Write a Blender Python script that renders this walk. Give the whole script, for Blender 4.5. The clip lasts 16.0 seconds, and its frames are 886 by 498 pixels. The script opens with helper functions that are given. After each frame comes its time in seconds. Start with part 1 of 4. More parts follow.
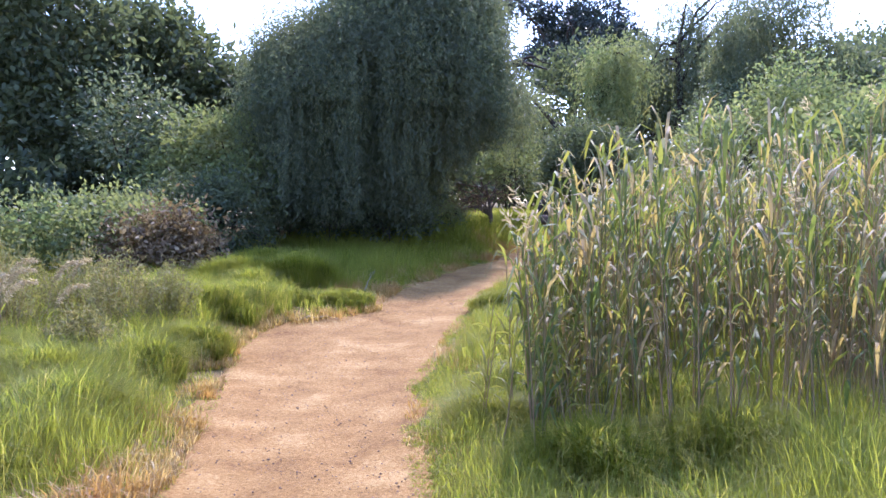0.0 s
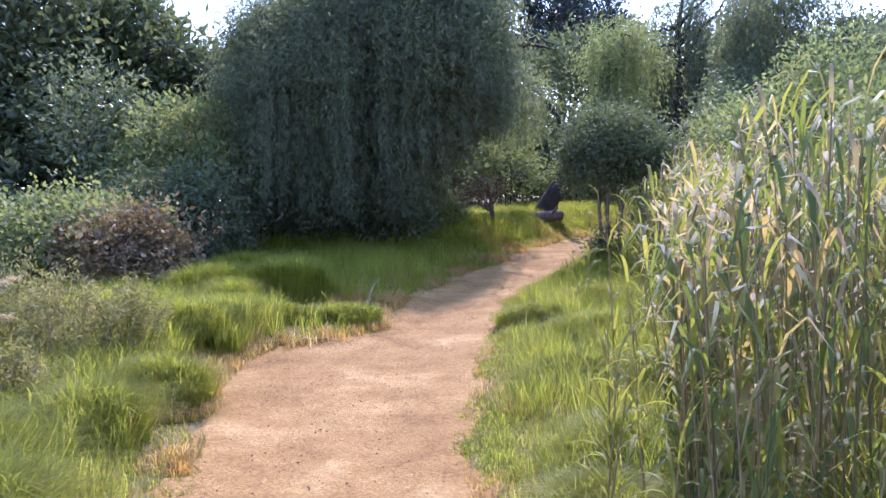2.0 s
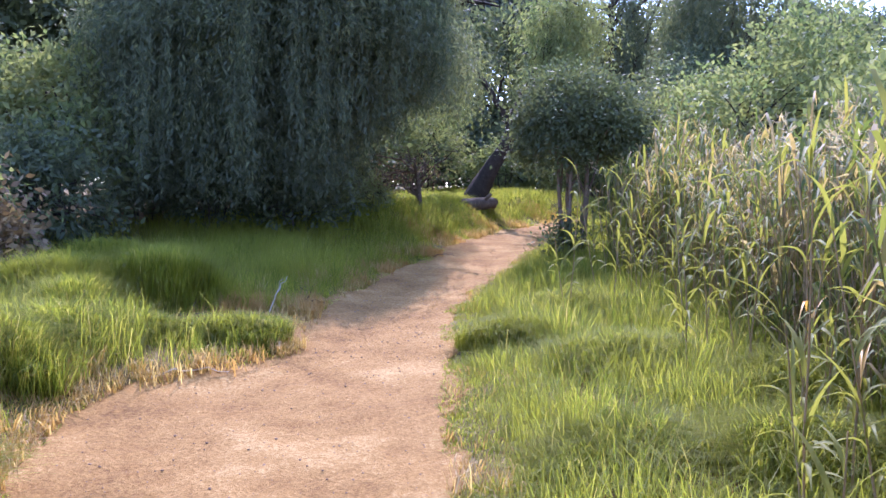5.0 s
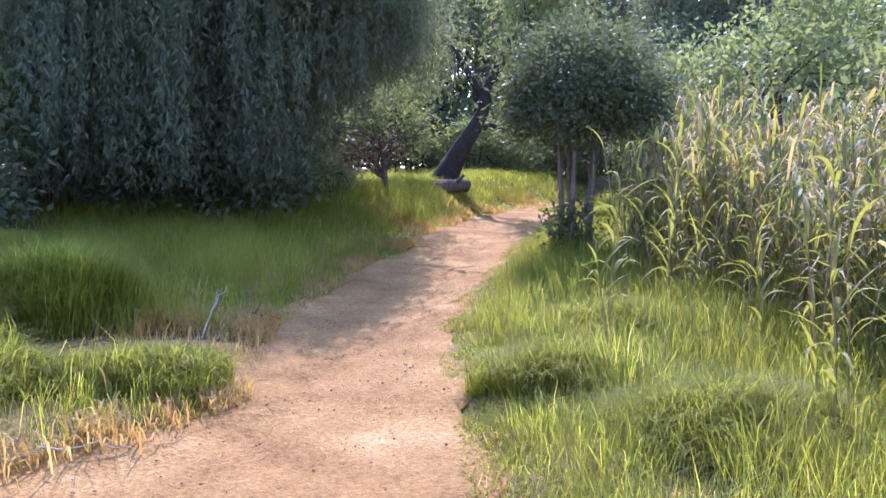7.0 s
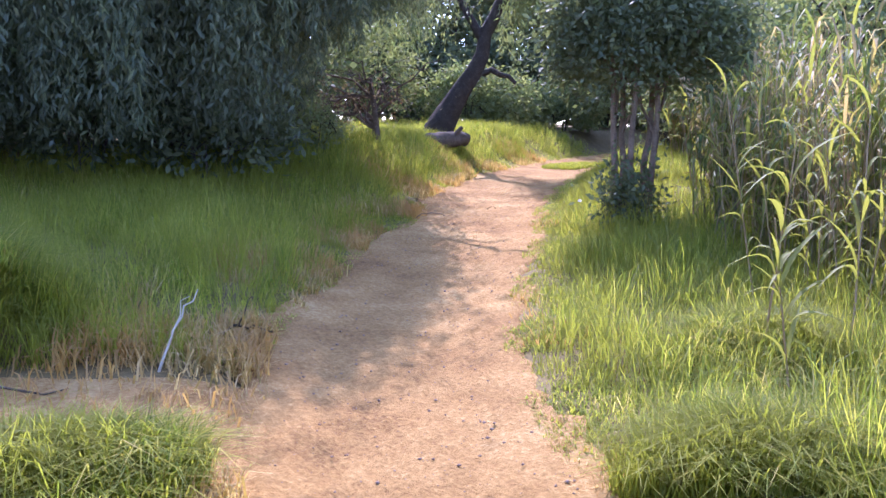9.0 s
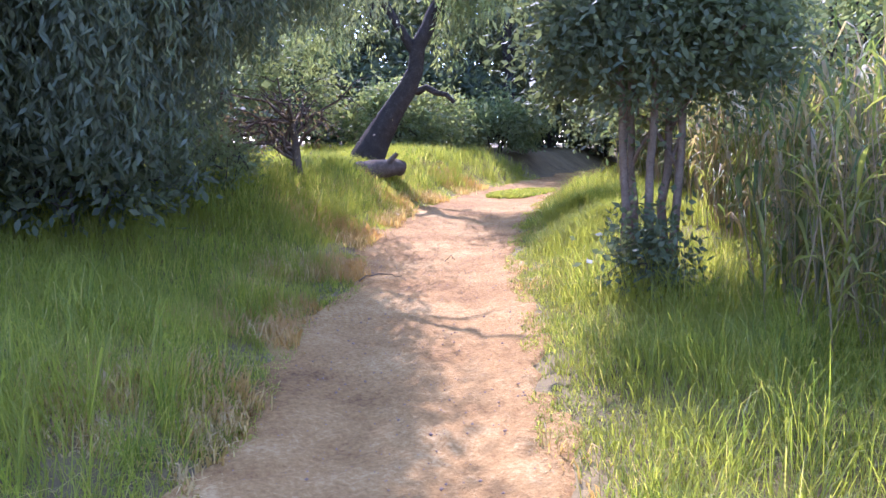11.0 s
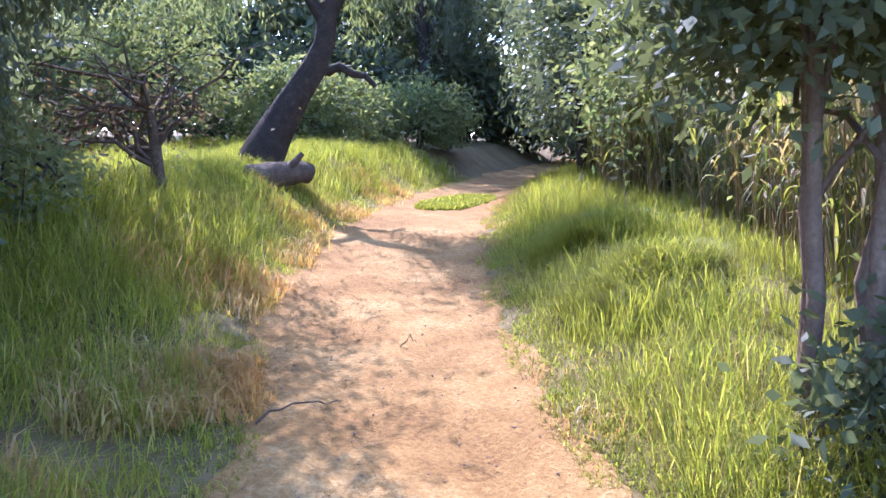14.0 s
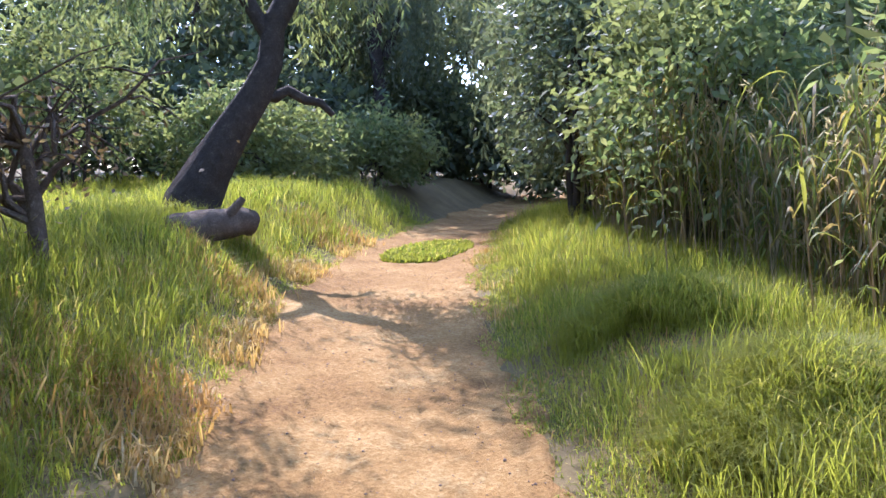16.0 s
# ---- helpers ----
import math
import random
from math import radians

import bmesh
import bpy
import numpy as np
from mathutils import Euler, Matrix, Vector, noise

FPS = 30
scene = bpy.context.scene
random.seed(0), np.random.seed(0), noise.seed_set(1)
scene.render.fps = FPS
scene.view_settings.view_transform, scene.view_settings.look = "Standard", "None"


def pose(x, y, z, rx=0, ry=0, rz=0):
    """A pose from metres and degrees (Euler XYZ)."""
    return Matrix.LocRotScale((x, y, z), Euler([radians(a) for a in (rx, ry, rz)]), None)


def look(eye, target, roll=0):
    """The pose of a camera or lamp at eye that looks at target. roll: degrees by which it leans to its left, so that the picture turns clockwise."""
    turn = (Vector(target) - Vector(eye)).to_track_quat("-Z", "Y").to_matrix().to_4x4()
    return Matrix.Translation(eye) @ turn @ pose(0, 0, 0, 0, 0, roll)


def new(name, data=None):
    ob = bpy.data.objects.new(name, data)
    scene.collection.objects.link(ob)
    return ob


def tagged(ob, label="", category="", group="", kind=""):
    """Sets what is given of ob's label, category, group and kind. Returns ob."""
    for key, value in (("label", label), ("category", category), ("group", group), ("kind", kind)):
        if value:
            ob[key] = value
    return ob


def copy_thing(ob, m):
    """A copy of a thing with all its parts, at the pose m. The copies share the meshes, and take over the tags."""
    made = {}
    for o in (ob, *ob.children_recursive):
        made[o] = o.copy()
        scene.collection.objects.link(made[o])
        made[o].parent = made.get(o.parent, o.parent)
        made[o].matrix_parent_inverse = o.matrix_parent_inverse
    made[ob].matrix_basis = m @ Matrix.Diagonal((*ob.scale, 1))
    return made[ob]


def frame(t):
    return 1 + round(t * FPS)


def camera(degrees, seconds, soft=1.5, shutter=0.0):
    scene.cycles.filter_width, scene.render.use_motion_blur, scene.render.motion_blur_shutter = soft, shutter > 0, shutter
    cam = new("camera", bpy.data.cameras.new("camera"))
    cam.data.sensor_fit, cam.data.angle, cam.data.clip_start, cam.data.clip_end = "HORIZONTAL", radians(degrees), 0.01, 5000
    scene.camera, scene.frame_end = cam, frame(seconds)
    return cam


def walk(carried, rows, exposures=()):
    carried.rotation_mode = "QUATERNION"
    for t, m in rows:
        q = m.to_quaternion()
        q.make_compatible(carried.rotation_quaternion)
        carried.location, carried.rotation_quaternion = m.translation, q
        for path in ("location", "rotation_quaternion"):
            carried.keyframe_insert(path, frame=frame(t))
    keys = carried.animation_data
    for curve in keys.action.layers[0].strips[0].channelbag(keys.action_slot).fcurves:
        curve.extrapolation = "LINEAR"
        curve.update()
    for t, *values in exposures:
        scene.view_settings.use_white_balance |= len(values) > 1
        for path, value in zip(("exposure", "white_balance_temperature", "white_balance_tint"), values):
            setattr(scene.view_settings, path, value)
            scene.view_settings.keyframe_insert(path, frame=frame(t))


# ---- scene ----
cam = camera(55.0, 16.0)
# seconds, place in metres, yaw, pitch and roll in degrees
PATH = [
    (0.0, 0.000, 0.000, 1.500, -0.00, -1.50, 0.12),
    (0.5, -0.194, 0.535, 1.487, 0.07, -1.70, 0.39),
    (1.0, -0.341, 1.076, 1.495, -0.19, -1.68, 0.61),
    (1.5, -0.459, 1.624, 1.519, -0.65, -1.71, 0.70),
    (2.0, -0.570, 2.158, 1.539, -1.64, -1.72, 0.78),
    (2.5, -0.702, 2.677, 1.528, -5.03, -1.90, 0.83),
    (3.0, -0.851, 3.191, 1.516, -5.30, -1.96, 0.76),
    (3.5, -0.946, 3.720, 1.503, -6.28, -2.00, 0.41),
    (6.0, -0.683, 6.467, 1.407, -9.40, -3.02, -0.82),
    (6.5, -0.737, 7.045, 1.432, -10.58, -3.42, -0.91),
    (7.0, -0.794, 7.640, 1.469, -11.20, -3.53, -0.53),
    (7.5, -0.819, 8.237, 1.492, -11.62, -3.53, -0.28),
    (8.0, -0.874, 8.814, 1.478, -12.03, -3.73, -0.12),
    (8.5, -0.899, 9.388, 1.476, -13.07, -4.38, -0.40),
    (9.0, -0.948, 9.977, 1.495, -13.49, -6.64, -1.01),
    (9.5, -0.962, 10.604, 1.554, -14.95, -6.82, 0.31),
    (10.0, -0.932, 11.227, 1.610, -16.75, -5.94, 1.11),
    (12.5, -0.169, 14.186, 1.794, -21.00, -5.09, -0.75),
    (13.0, -0.075, 14.801, 1.832, -21.86, -5.53, -0.42),
    (13.5, 0.063, 15.413, 1.864, -24.64, -5.85, -0.35),
    (14.0, 0.186, 16.026, 1.902, -26.36, -6.07, 0.01),
    (14.5, 0.341, 16.599, 1.933, -28.25, -6.27, -0.26),
    (15.0, 0.480, 17.132, 1.945, -28.61, -5.67, 0.03),
    (15.5, 0.669, 17.646, 1.984, -29.41, -5.27, 0.41),
    (16.0, 0.866, 18.155, 2.029, -30.06, -3.92, 0.44),
]
walk(cam, [(t, pose(x, y, z, 90 + pitch, roll, yaw)) for t, x, y, z, yaw, pitch, roll in PATH], [(0.0, 1.85, 5150, 36), (5.0, 1.95, 5100, 39), (10.0, 2.4, 5050, 41), (13.0, 2.65, 4950, 39), (16.0, 2.25, 5150, 29)])

# ---- light ----
SUN_EL, SUN_AZ = 47.0, 11.0  # degrees above the horizon, degrees from +y towards +x
world = bpy.data.worlds.new("sky")
scene.world = world
world.use_nodes = True
wn, wl = world.node_tree.nodes, world.node_tree.links
sky = wn.new("ShaderNodeTexSky")
sky.sky_type = "NISHITA"
sky.sun_disc = False
sky.sun_elevation = radians(SUN_EL)
sky.sun_rotation = radians(SUN_AZ)
sky.dust_density = 0.5
sky.air_density = 1.3
wl.new(sky.outputs["Color"], wn["Background"].inputs["Color"])
wn["Background"].inputs["Strength"].default_value = 0.15
sun_data = bpy.data.lights.new("sun", "SUN")
sun_data.energy, sun_data.angle, sun_data.color = 2.4, radians(0.55), (1.0, 0.92, 0.78)
sun = new("sun", sun_data)
to_sun = Vector((math.sin(radians(SUN_AZ)) * math.cos(radians(SUN_EL)), math.cos(radians(SUN_AZ)) * math.cos(radians(SUN_EL)), math.sin(radians(SUN_EL))))
sun.matrix_world = look(to_sun * 60, (0, 0, 0))


# ---- materials ----
def base_material(name):
    m = bpy.data.materials.new(name)
    m.use_nodes = True
    return m, m.node_tree.nodes, m.node_tree.links, m.node_tree.nodes["Principled BSDF"]


def noise_node(n, l, scale, detail=4.0, rough=0.6, coord=None):
    t = n.new("ShaderNodeTexNoise")
    t.inputs["Scale"].default_value, t.inputs["Detail"].default_value, t.inputs["Roughness"].default_value = scale, detail, rough
    if coord:
        l.new(coord, t.inputs["Vector"])
    return t.outputs["Fac"]


def ramp_node(n, l, fac, stops, interp="LINEAR"):
    r = n.new("ShaderNodeValToRGB")
    r.color_ramp.interpolation = interp
    while len(r.color_ramp.elements) < len(stops):
        r.color_ramp.elements.new(0.5)
    for e, (p, c) in zip(r.color_ramp.elements, stops):
        e.position, e.color = p, (*c, 1)
    l.new(fac, r.inputs["Fac"])
    return r.outputs["Color"]


def mix_node(n, l, fac, a, b, blend="MIX"):
    m = n.new("ShaderNodeMix")
    m.data_type, m.blend_type = "RGBA", blend
    for sock, v in ((m.inputs["Factor"], fac), (m.inputs["A"], a), (m.inputs["B"], b)):
        if hasattr(v, "is_linked"):
            l.new(v, sock)
        elif isinstance(v, tuple):
            sock.default_value = (*v, 1)
        else:
            sock.default_value = v
    return m.outputs["Result"]


def leaf_material(name, stops, patch=None, patch_scale=0.5, translucent=0.4, rough=0.45):
    """Leaves of several tones, lit through from behind. patch: a second tone in large patches."""
    m, n, l, b = base_material(name)
    geo = n.new("ShaderNodeNewGeometry")
    col = ramp_node(n, l, geo.outputs["Random Per Island"], stops)
    if patch:
        f = noise_node(n, l, patch_scale, 3.0, 0.6, geo.outputs["Position"])
        f = ramp_node(n, l, f, [(0.42, (0, 0, 0)), (0.62, (1, 1, 1))])
        col = mix_node(n, l, f, col, patch)
    b.inputs["Roughness"].default_value = rough
    b.inputs["Specular IOR Level"].default_value = 0.35
    l.new(col, b.inputs["Base Color"])
    tr = n.new("ShaderNodeBsdfTranslucent")
    bright = mix_node(n, l, 1.0, col, (1.6, 1.6, 1.05), "MULTIPLY")
    l.new(bright, tr.inputs["Color"])
    ms = n.new("ShaderNodeMixShader")
    ms.inputs["Fac"].default_value = translucent
    l.new(b.outputs[0], ms.inputs[1])
    l.new(tr.outputs[0], ms.inputs[2])
    l.new(ms.outputs[0], n["Material Output"].inputs["Surface"])
    return m


def rough_material(name, stops, scale, fine, bump=0.5, rough=0.9, dist=0.02, blend=0.45):
    m, n, l, b = base_material(name)
    geo = n.new("ShaderNodeNewGeometry")
    f1 = noise_node(n, l, scale, 6.0, 0.65, geo.outputs["Position"])
    f2 = noise_node(n, l, fine, 5.0, 0.7, geo.outputs["Position"])
    mixed = mix_node(n, l, blend, f1, f2)
    l.new(ramp_node(n, l, mixed, stops), b.inputs["Base Color"])
    b.inputs["Roughness"].default_value = rough
    b.inputs["Specular IOR Level"].default_value = 0.2
    bm = n.new("ShaderNodeBump")
    bm.inputs["Strength"].default_value, bm.inputs["Distance"].default_value = bump, dist
    l.new(mixed, bm.inputs["Height"])
    l.new(bm.outputs[0], b.inputs["Normal"])
    return m


M_DIRT = rough_material("path_dirt", [(0.32, (0.11, 0.052, 0.015)), (0.44, (0.25, 0.133, 0.038)), (0.53, (0.34, 0.193, 0.06)), (0.66, (0.50, 0.33, 0.13))], 1.3, 34.0, 1.0, 0.95, 0.045, 0.47)
M_SOIL = rough_material("soil_and_thatch", [(0.3, (0.07, 0.05, 0.02)), (0.5, (0.15, 0.105, 0.038)), (0.7, (0.26, 0.18, 0.07))], 1.6, 30.0, 0.8)
M_STONE = rough_material("pebble", [(0.3, (0.17, 0.10, 0.07)), (0.7, (0.30, 0.21, 0.15))], 9.0, 60.0, 0.4)
M_BARK = rough_material("bark", [(0.3, (0.025, 0.02, 0.015)), (0.55, (0.065, 0.05, 0.037)), (0.75, (0.15, 0.12, 0.09))], 9.0, 45.0, 1.0, 0.95, 0.05)
M_BARK_TAN = rough_material("tan_bark", [(0.3, (0.09, 0.06, 0.04)), (0.55, (0.19, 0.135, 0.09)), (0.75, (0.30, 0.23, 0.16))], 8.0, 50.0, 0.8)
M_DEAD = rough_material("dead_wood", [(0.3, (0.06, 0.042, 0.028)), (0.55, (0.15, 0.108, 0.072)), (0.75, (0.29, 0.225, 0.16))], 11.0, 60.0, 1.0, 0.95, 0.04)
M_PALE = rough_material("bleached_wood", [(0.3, (0.34, 0.28, 0.20)), (0.7, (0.55, 0.48, 0.37))], 9.0, 60.0, 0.5)

M_GRASS = leaf_material("green_grass", [(0.0, (0.085, 0.118, 0.016)), (0.35, (0.185, 0.222, 0.025)), (0.7, (0.31, 0.315, 0.04)), (0.92, (0.41, 0.37, 0.065)), (1.0, (0.54, 0.42, 0.17))], (0.225, 0.23, 0.03), 1.3, 0.6, 0.6)
M_STRAW = leaf_material("dry_grass", [(0.0, (0.21, 0.16, 0.045)), (0.4, (0.37, 0.24, 0.08)), (0.7, (0.46, 0.32, 0.13)), (1.0, (0.58, 0.45, 0.23))], (0.40, 0.23, 0.075), 0.9, 0.45)
M_REED = leaf_material("reed_leaf", [(0.0, (0.085, 0.115, 0.03)), (0.45, (0.155, 0.17, 0.036)), (0.64, (0.24, 0.225, 0.045)), (0.76, (0.29, 0.215, 0.08)), (0.9, (0.32, 0.23, 0.11)), (1.0, (0.37, 0.29, 0.17))], None, 1.0, 0.5, 0.62)
M_STALK = leaf_material("reed_stalk", [(0.0, (0.15, 0.15, 0.055)), (0.5, (0.27, 0.20, 0.10)), (1.0, (0.38, 0.26, 0.16))], None, 1.0, 0.3)
M_PLUME = leaf_material("reed_plume", [(0.0, (0.28, 0.215, 0.13)), (1.0, (0.54, 0.44, 0.29))], None, 1.0, 0.4, 0.7)
M_WILLOW = leaf_material("willow_leaf", [(0.0, (0.085, 0.105, 0.065)), (0.5, (0.125, 0.145, 0.085)), (1.0, (0.21, 0.22, 0.11))], (0.11, 0.125, 0.075), 0.5, 0.52, 0.6)
M_DARK = leaf_material("dark_leaf", [(0.0, (0.055, 0.072, 0.042)), (0.6, (0.09, 0.112, 0.055)), (1.0, (0.155, 0.165, 0.08))], (0.105, 0.121, 0.055), 0.45, 0.42, 0.6)
M_BRIGHT = leaf_material("bright_leaf", [(0.0, (0.097, 0.136, 0.055)), (0.5, (0.155, 0.194, 0.076)), (1.0, (0.252, 0.255, 0.116))], (0.194, 0.207, 0.082), 0.6, 0.5, 0.6)
M_GREY = leaf_material("grey_leaf", [(0.0, (0.08, 0.105, 0.055)), (0.6, (0.13, 0.155, 0.08)), (1.0, (0.23, 0.245, 0.14))], None, 0.6, 0.35)
M_PINE = leaf_material("pine_needle", [(0.0, (0.019, 0.032, 0.029)), (1.0, (0.049, 0.062, 0.049))], None, 0.6, 0.15)
M_RUST = leaf_material("dead_leaf", [(0.0, (0.11, 0.075, 0.04)), (0.6, (0.20, 0.135, 0.07)), (1.0, (0.32, 0.24, 0.13))], None, 0.6, 0.3, 0.7)
M_WEED = leaf_material("seeding_weed", [(0.0, (0.14, 0.14, 0.045)), (0.6, (0.24, 0.21, 0.075)), (1.0, (0.38, 0.31, 0.15))], (0.19, 0.18, 0.055), 1.2, 0.4, 0.7)
M_GOLD = leaf_material("yellow_reed_leaf", [(0.0, (0.533, 0.264, 0.049)), (1.0, (0.601, 0.370, 0.089))], None, 1.0, 0.4)


# ---- the lie of the land ----
rng = np.random.default_rng(7)
LEFT_Y = [-8, 0, 5.2, 7, 9, 10.5, 11.5, 12.1, 12.5, 13.2, 15, 16.6, 18.8, 19.4, 21.8, 23.2, 25, 27, 29.2, 33, 38, 60]
LEFT_X = [-1.6, -1.5, -1.7, -2.0, -2.35, -2.5, -2.45, -1.9, -1.05, -1.0, -0.85, -0.25, 0.4, 0.95, 1.58, 2.25, 3.1, 4.3, 5.85, 9.3, 14.2, 34]
RIGHT_Y = [-8, 0, 5, 6.2, 8.2, 9.7, 11, 12.5, 13.7, 14.8, 17.5, 18.4, 19.5, 20.6, 22, 23.6, 26.7, 30.7, 33, 36.4, 40, 60]
RIGHT_X = [0.5, 0.35, -0.08, -0.2, -0.27, -0.06, 0.1, 0.36, 0.46, 0.68, 1.72, 2.2, 2.5, 2.95, 3.6, 4.4, 6.2, 9.2, 11.2, 14.4, 18.5, 40]
LAND_Y = [-60, -5, 0, 4, 6.2, 8.4, 9.5, 10.7, 13.5, 15.2, 17.2, 20, 22, 24, 28, 36, 60, 400]
LAND_Z = [0, 0, 0, 0, -0.07, -0.05, -0.01, 0.08, 0.27, 0.37, 0.51, 0.67, 0.80, 0.92, 1.15, 1.6, 2.6, 3.5]


def smooth_curve(ys, vs, width=0.7):
    def f(y):
        y = np.asarray(y, float)
        return sum(np.interp(y + o * width, ys, vs) for o in (-1, -0.5, 0, 0.5, 1)) / 5
    return f


left_edge = smooth_curve(LEFT_Y, LEFT_X, 0.35)
right_edge = smooth_curve(RIGHT_Y, RIGHT_X, 0.5)
land = smooth_curve(LAND_Y, LAND_Z, 1.2)


def step(a):
    a = np.clip(a, 0, 1)
    return a * a * (3 - 2 * a)


def wave(x, y):
    return 0.03 * np.sin(1.7 * x + 0.6 * y) + 0.03 * np.sin(0.8 * y - 1.1 * x + 2) + 0.015 * np.sin(3.9 * x + 2.3 * y)


def height(x, y):
    """The ground's height; banks rise beside the path."""
    x, y = np.asarray(x, float), np.asarray(y, float)
    dl, dr = left_edge(y) - x, x - right_edge(y)
    z = land(y) + 0.03 * step((np.maximum(dl, dr) + 0.1) / 0.3)
    z = z + step(dl / 1.8) * (0.08 + 0.5 * step((y - 19.5) / 4.0)) + step(dr / 1.6) * (0.06 + 0.28 * step((y - 17) / 4.0) * step((34 - y) / 6))
    out = step(np.maximum(dl, dr) / 1.0)
    inside = np.clip(-np.maximum(dl, dr), 0, 1)
    return z + wave(x, y) * out - 0.03 * step(inside / 0.7) + 0.008 * np.sin(5 * x + 2 * y) * np.sin(3 * y)


# ---- mesh helpers ----
def raw_mesh(name, verts, faces, material, smooth=False):
    verts, faces = np.asarray(verts, np.float32), np.asarray(faces, np.int32)
    me = bpy.data.meshes.new(name)
    k = faces.shape[1]
    me.vertices.add(len(verts))
    me.vertices.foreach_set("co", verts.ravel())
    me.loops.add(faces.size)
    me.loops.foreach_set("vertex_index", faces.ravel())
    me.polygons.add(len(faces))
    me.polygons.foreach_set("loop_start", np.arange(0, faces.size, k, dtype=np.int32))
    me.polygons.foreach_set("loop_total", np.full(len(faces), k, np.int32))
    me.update(calc_edges=True)
    if smooth:
        me.shade_smooth()
    me.materials.append(material)
    return me


def part(name, me, parent, label=""):
    ob = new(name, me)
    ob.parent = parent
    return tagged(ob, label)


def unit(v):
    return v / np.maximum(np.linalg.norm(v, axis=-1, keepdims=True), 1e-9)


def leaves(p, d, length, width, material, name, fold=0.0):
    """One pointed leaf of four corners at every place p, along d."""
    n = len(p)
    d = unit(d)
    side = unit(np.cross(d, rng.normal(size=(n, 3))))
    nrm = np.cross(d, side)
    length, width = np.broadcast_to(length, n)[:, None], np.broadcast_to(width, n)[:, None]
    mid = p + d * length * 0.45 + nrm * length * 0.08
    v = np.stack([p, mid - side * width / 2, p + d * length, mid + side * width / 2], 1).reshape(-1, 3)
    f = np.arange(4 * n).reshape(n, 4)
    return raw_mesh(name, v, f, material)


def blades(x, y, z, h, w, lean, material, name, way=None):
    """Grass blades of three triangles that lean over at the tip."""
    n = len(x)
    a = rng.uniform(0, 2 * np.pi, n)
    b = a + np.pi / 2 + rng.uniform(-0.6, 0.6, n)
    if way is not None:
        b = way + rng.normal(size=n) * 0.6
        a = b + np.pi / 2 + rng.normal(size=n) * 0.7
    dx, dy = np.cos(a), np.sin(a)
    lx, ly = np.cos(b) * lean * h, np.sin(b) * lean * h
    base = np.stack([x, y, z - 0.02], 1)
    s = np.stack([dx, dy, np.zeros(n)], 1) * w[:, None] / 2
    mid = base + np.stack([lx * 0.3, ly * 0.3, h * 0.6], 1)
    tip = base + np.stack([lx, ly, h * (1 - 0.35 * np.clip(lean, 0, 1.4))], 1)
    v = np.stack([base - s, base + s, mid + s * 0.8, mid - s * 0.8, tip], 1).reshape(-1, 3)
    o = np.arange(n)[:, None] * 5
    f = np.concatenate([o + [0, 1, 2], o + [0, 2, 3], o + [3, 2, 4]], 1).reshape(-1, 3)
    return raw_mesh(name, v, f, material)


def tubes(lines, material, name, n=7, rough=0.0):
    """Tapered limbs; each line is (points, radii)."""
    vs, fs, k = [], [], 0
    for pts, rad in lines:
        pts, rad = np.asarray(pts, float), np.asarray(rad, float)
        t = unit(np.gradient(pts, axis=0))
        up = np.tile([0.31, 0.95, 0.1], (len(pts), 1))
        u = unit(np.cross(t, up))
        w = np.cross(t, u)
        ang = np.linspace(0, 2 * np.pi, n, endpoint=False)
        r = rad[:, None] * (1 + rough * rng.uniform(-1, 1, (len(pts), n)))
        ring = pts[:, None] + r[..., None] * (np.cos(ang)[None, :, None] * u[:, None] + np.sin(ang)[None, :, None] * w[:, None])
        vs.append(ring.reshape(-1, 3))
        for i in range(len(pts) - 1):
            for j in range(n):
                fs.append((k + i * n + j, k + i * n + (j + 1) % n, k + (i + 1) * n + (j + 1) % n, k + (i + 1) * n + j))
        k += len(pts) * n
    return raw_mesh(name, np.concatenate(vs), fs, material, True)


def bend(a, b, sag=0.0, steps=7, jitter=0.0):
    a, b = np.asarray(a, float), np.asarray(b, float)
    s = np.linspace(0, 1, steps)[:, None]
    p = a + (b - a) * s
    p[:, 2] += sag * (s[:, 0] * (1 - s[:, 0])) * 4
    p[1:-1] += rng.normal(size=(steps - 2, 3)) * jitter
    return p


def root(name, x, y, z=None, label="", category="", group="", kind=""):
    ob = new(name)
    ob.location = (x, y, float(height(x, y)) if z is None else z)
    ob.empty_display_size = 0.1
    return tagged(ob, label, category, group, kind)


# ---- ground and path ----
def build_ground():
    xs = np.concatenate([[-420, -200, -110, -60, -38, -26], np.arange(-18, 20.01, 0.22), [23, 27, 33, 42, 60, 110, 200, 420]])
    ys = np.concatenate([[-420, -200, -100, -50, -25, -14], np.arange(-8, 42.01, 0.22), [45, 50, 58, 75, 110, 200, 420]])
    gx, gy = np.meshgrid(xs, ys)
    gz = height(gx, gy)
    inside = (gx > left_edge(gy) + 0.05) & (gx < right_edge(gy) - 0.05)
    gz = gz - np.where(inside, 0.06, 0)
    v = np.stack([gx, gy, gz], -1).reshape(-1, 3)
    nx, ny = len(xs), len(ys)
    i = (np.arange(ny - 1)[:, None] * nx + np.arange(nx - 1)).ravel()
    f = np.stack([i, i + 1, i + nx + 1, i + nx], 1)
    tagged(new("ground", raw_mesh("ground", v, f, M_SOIL, True)), "earth and grass thatch rising gently away from the path", "ground", "", "structure")


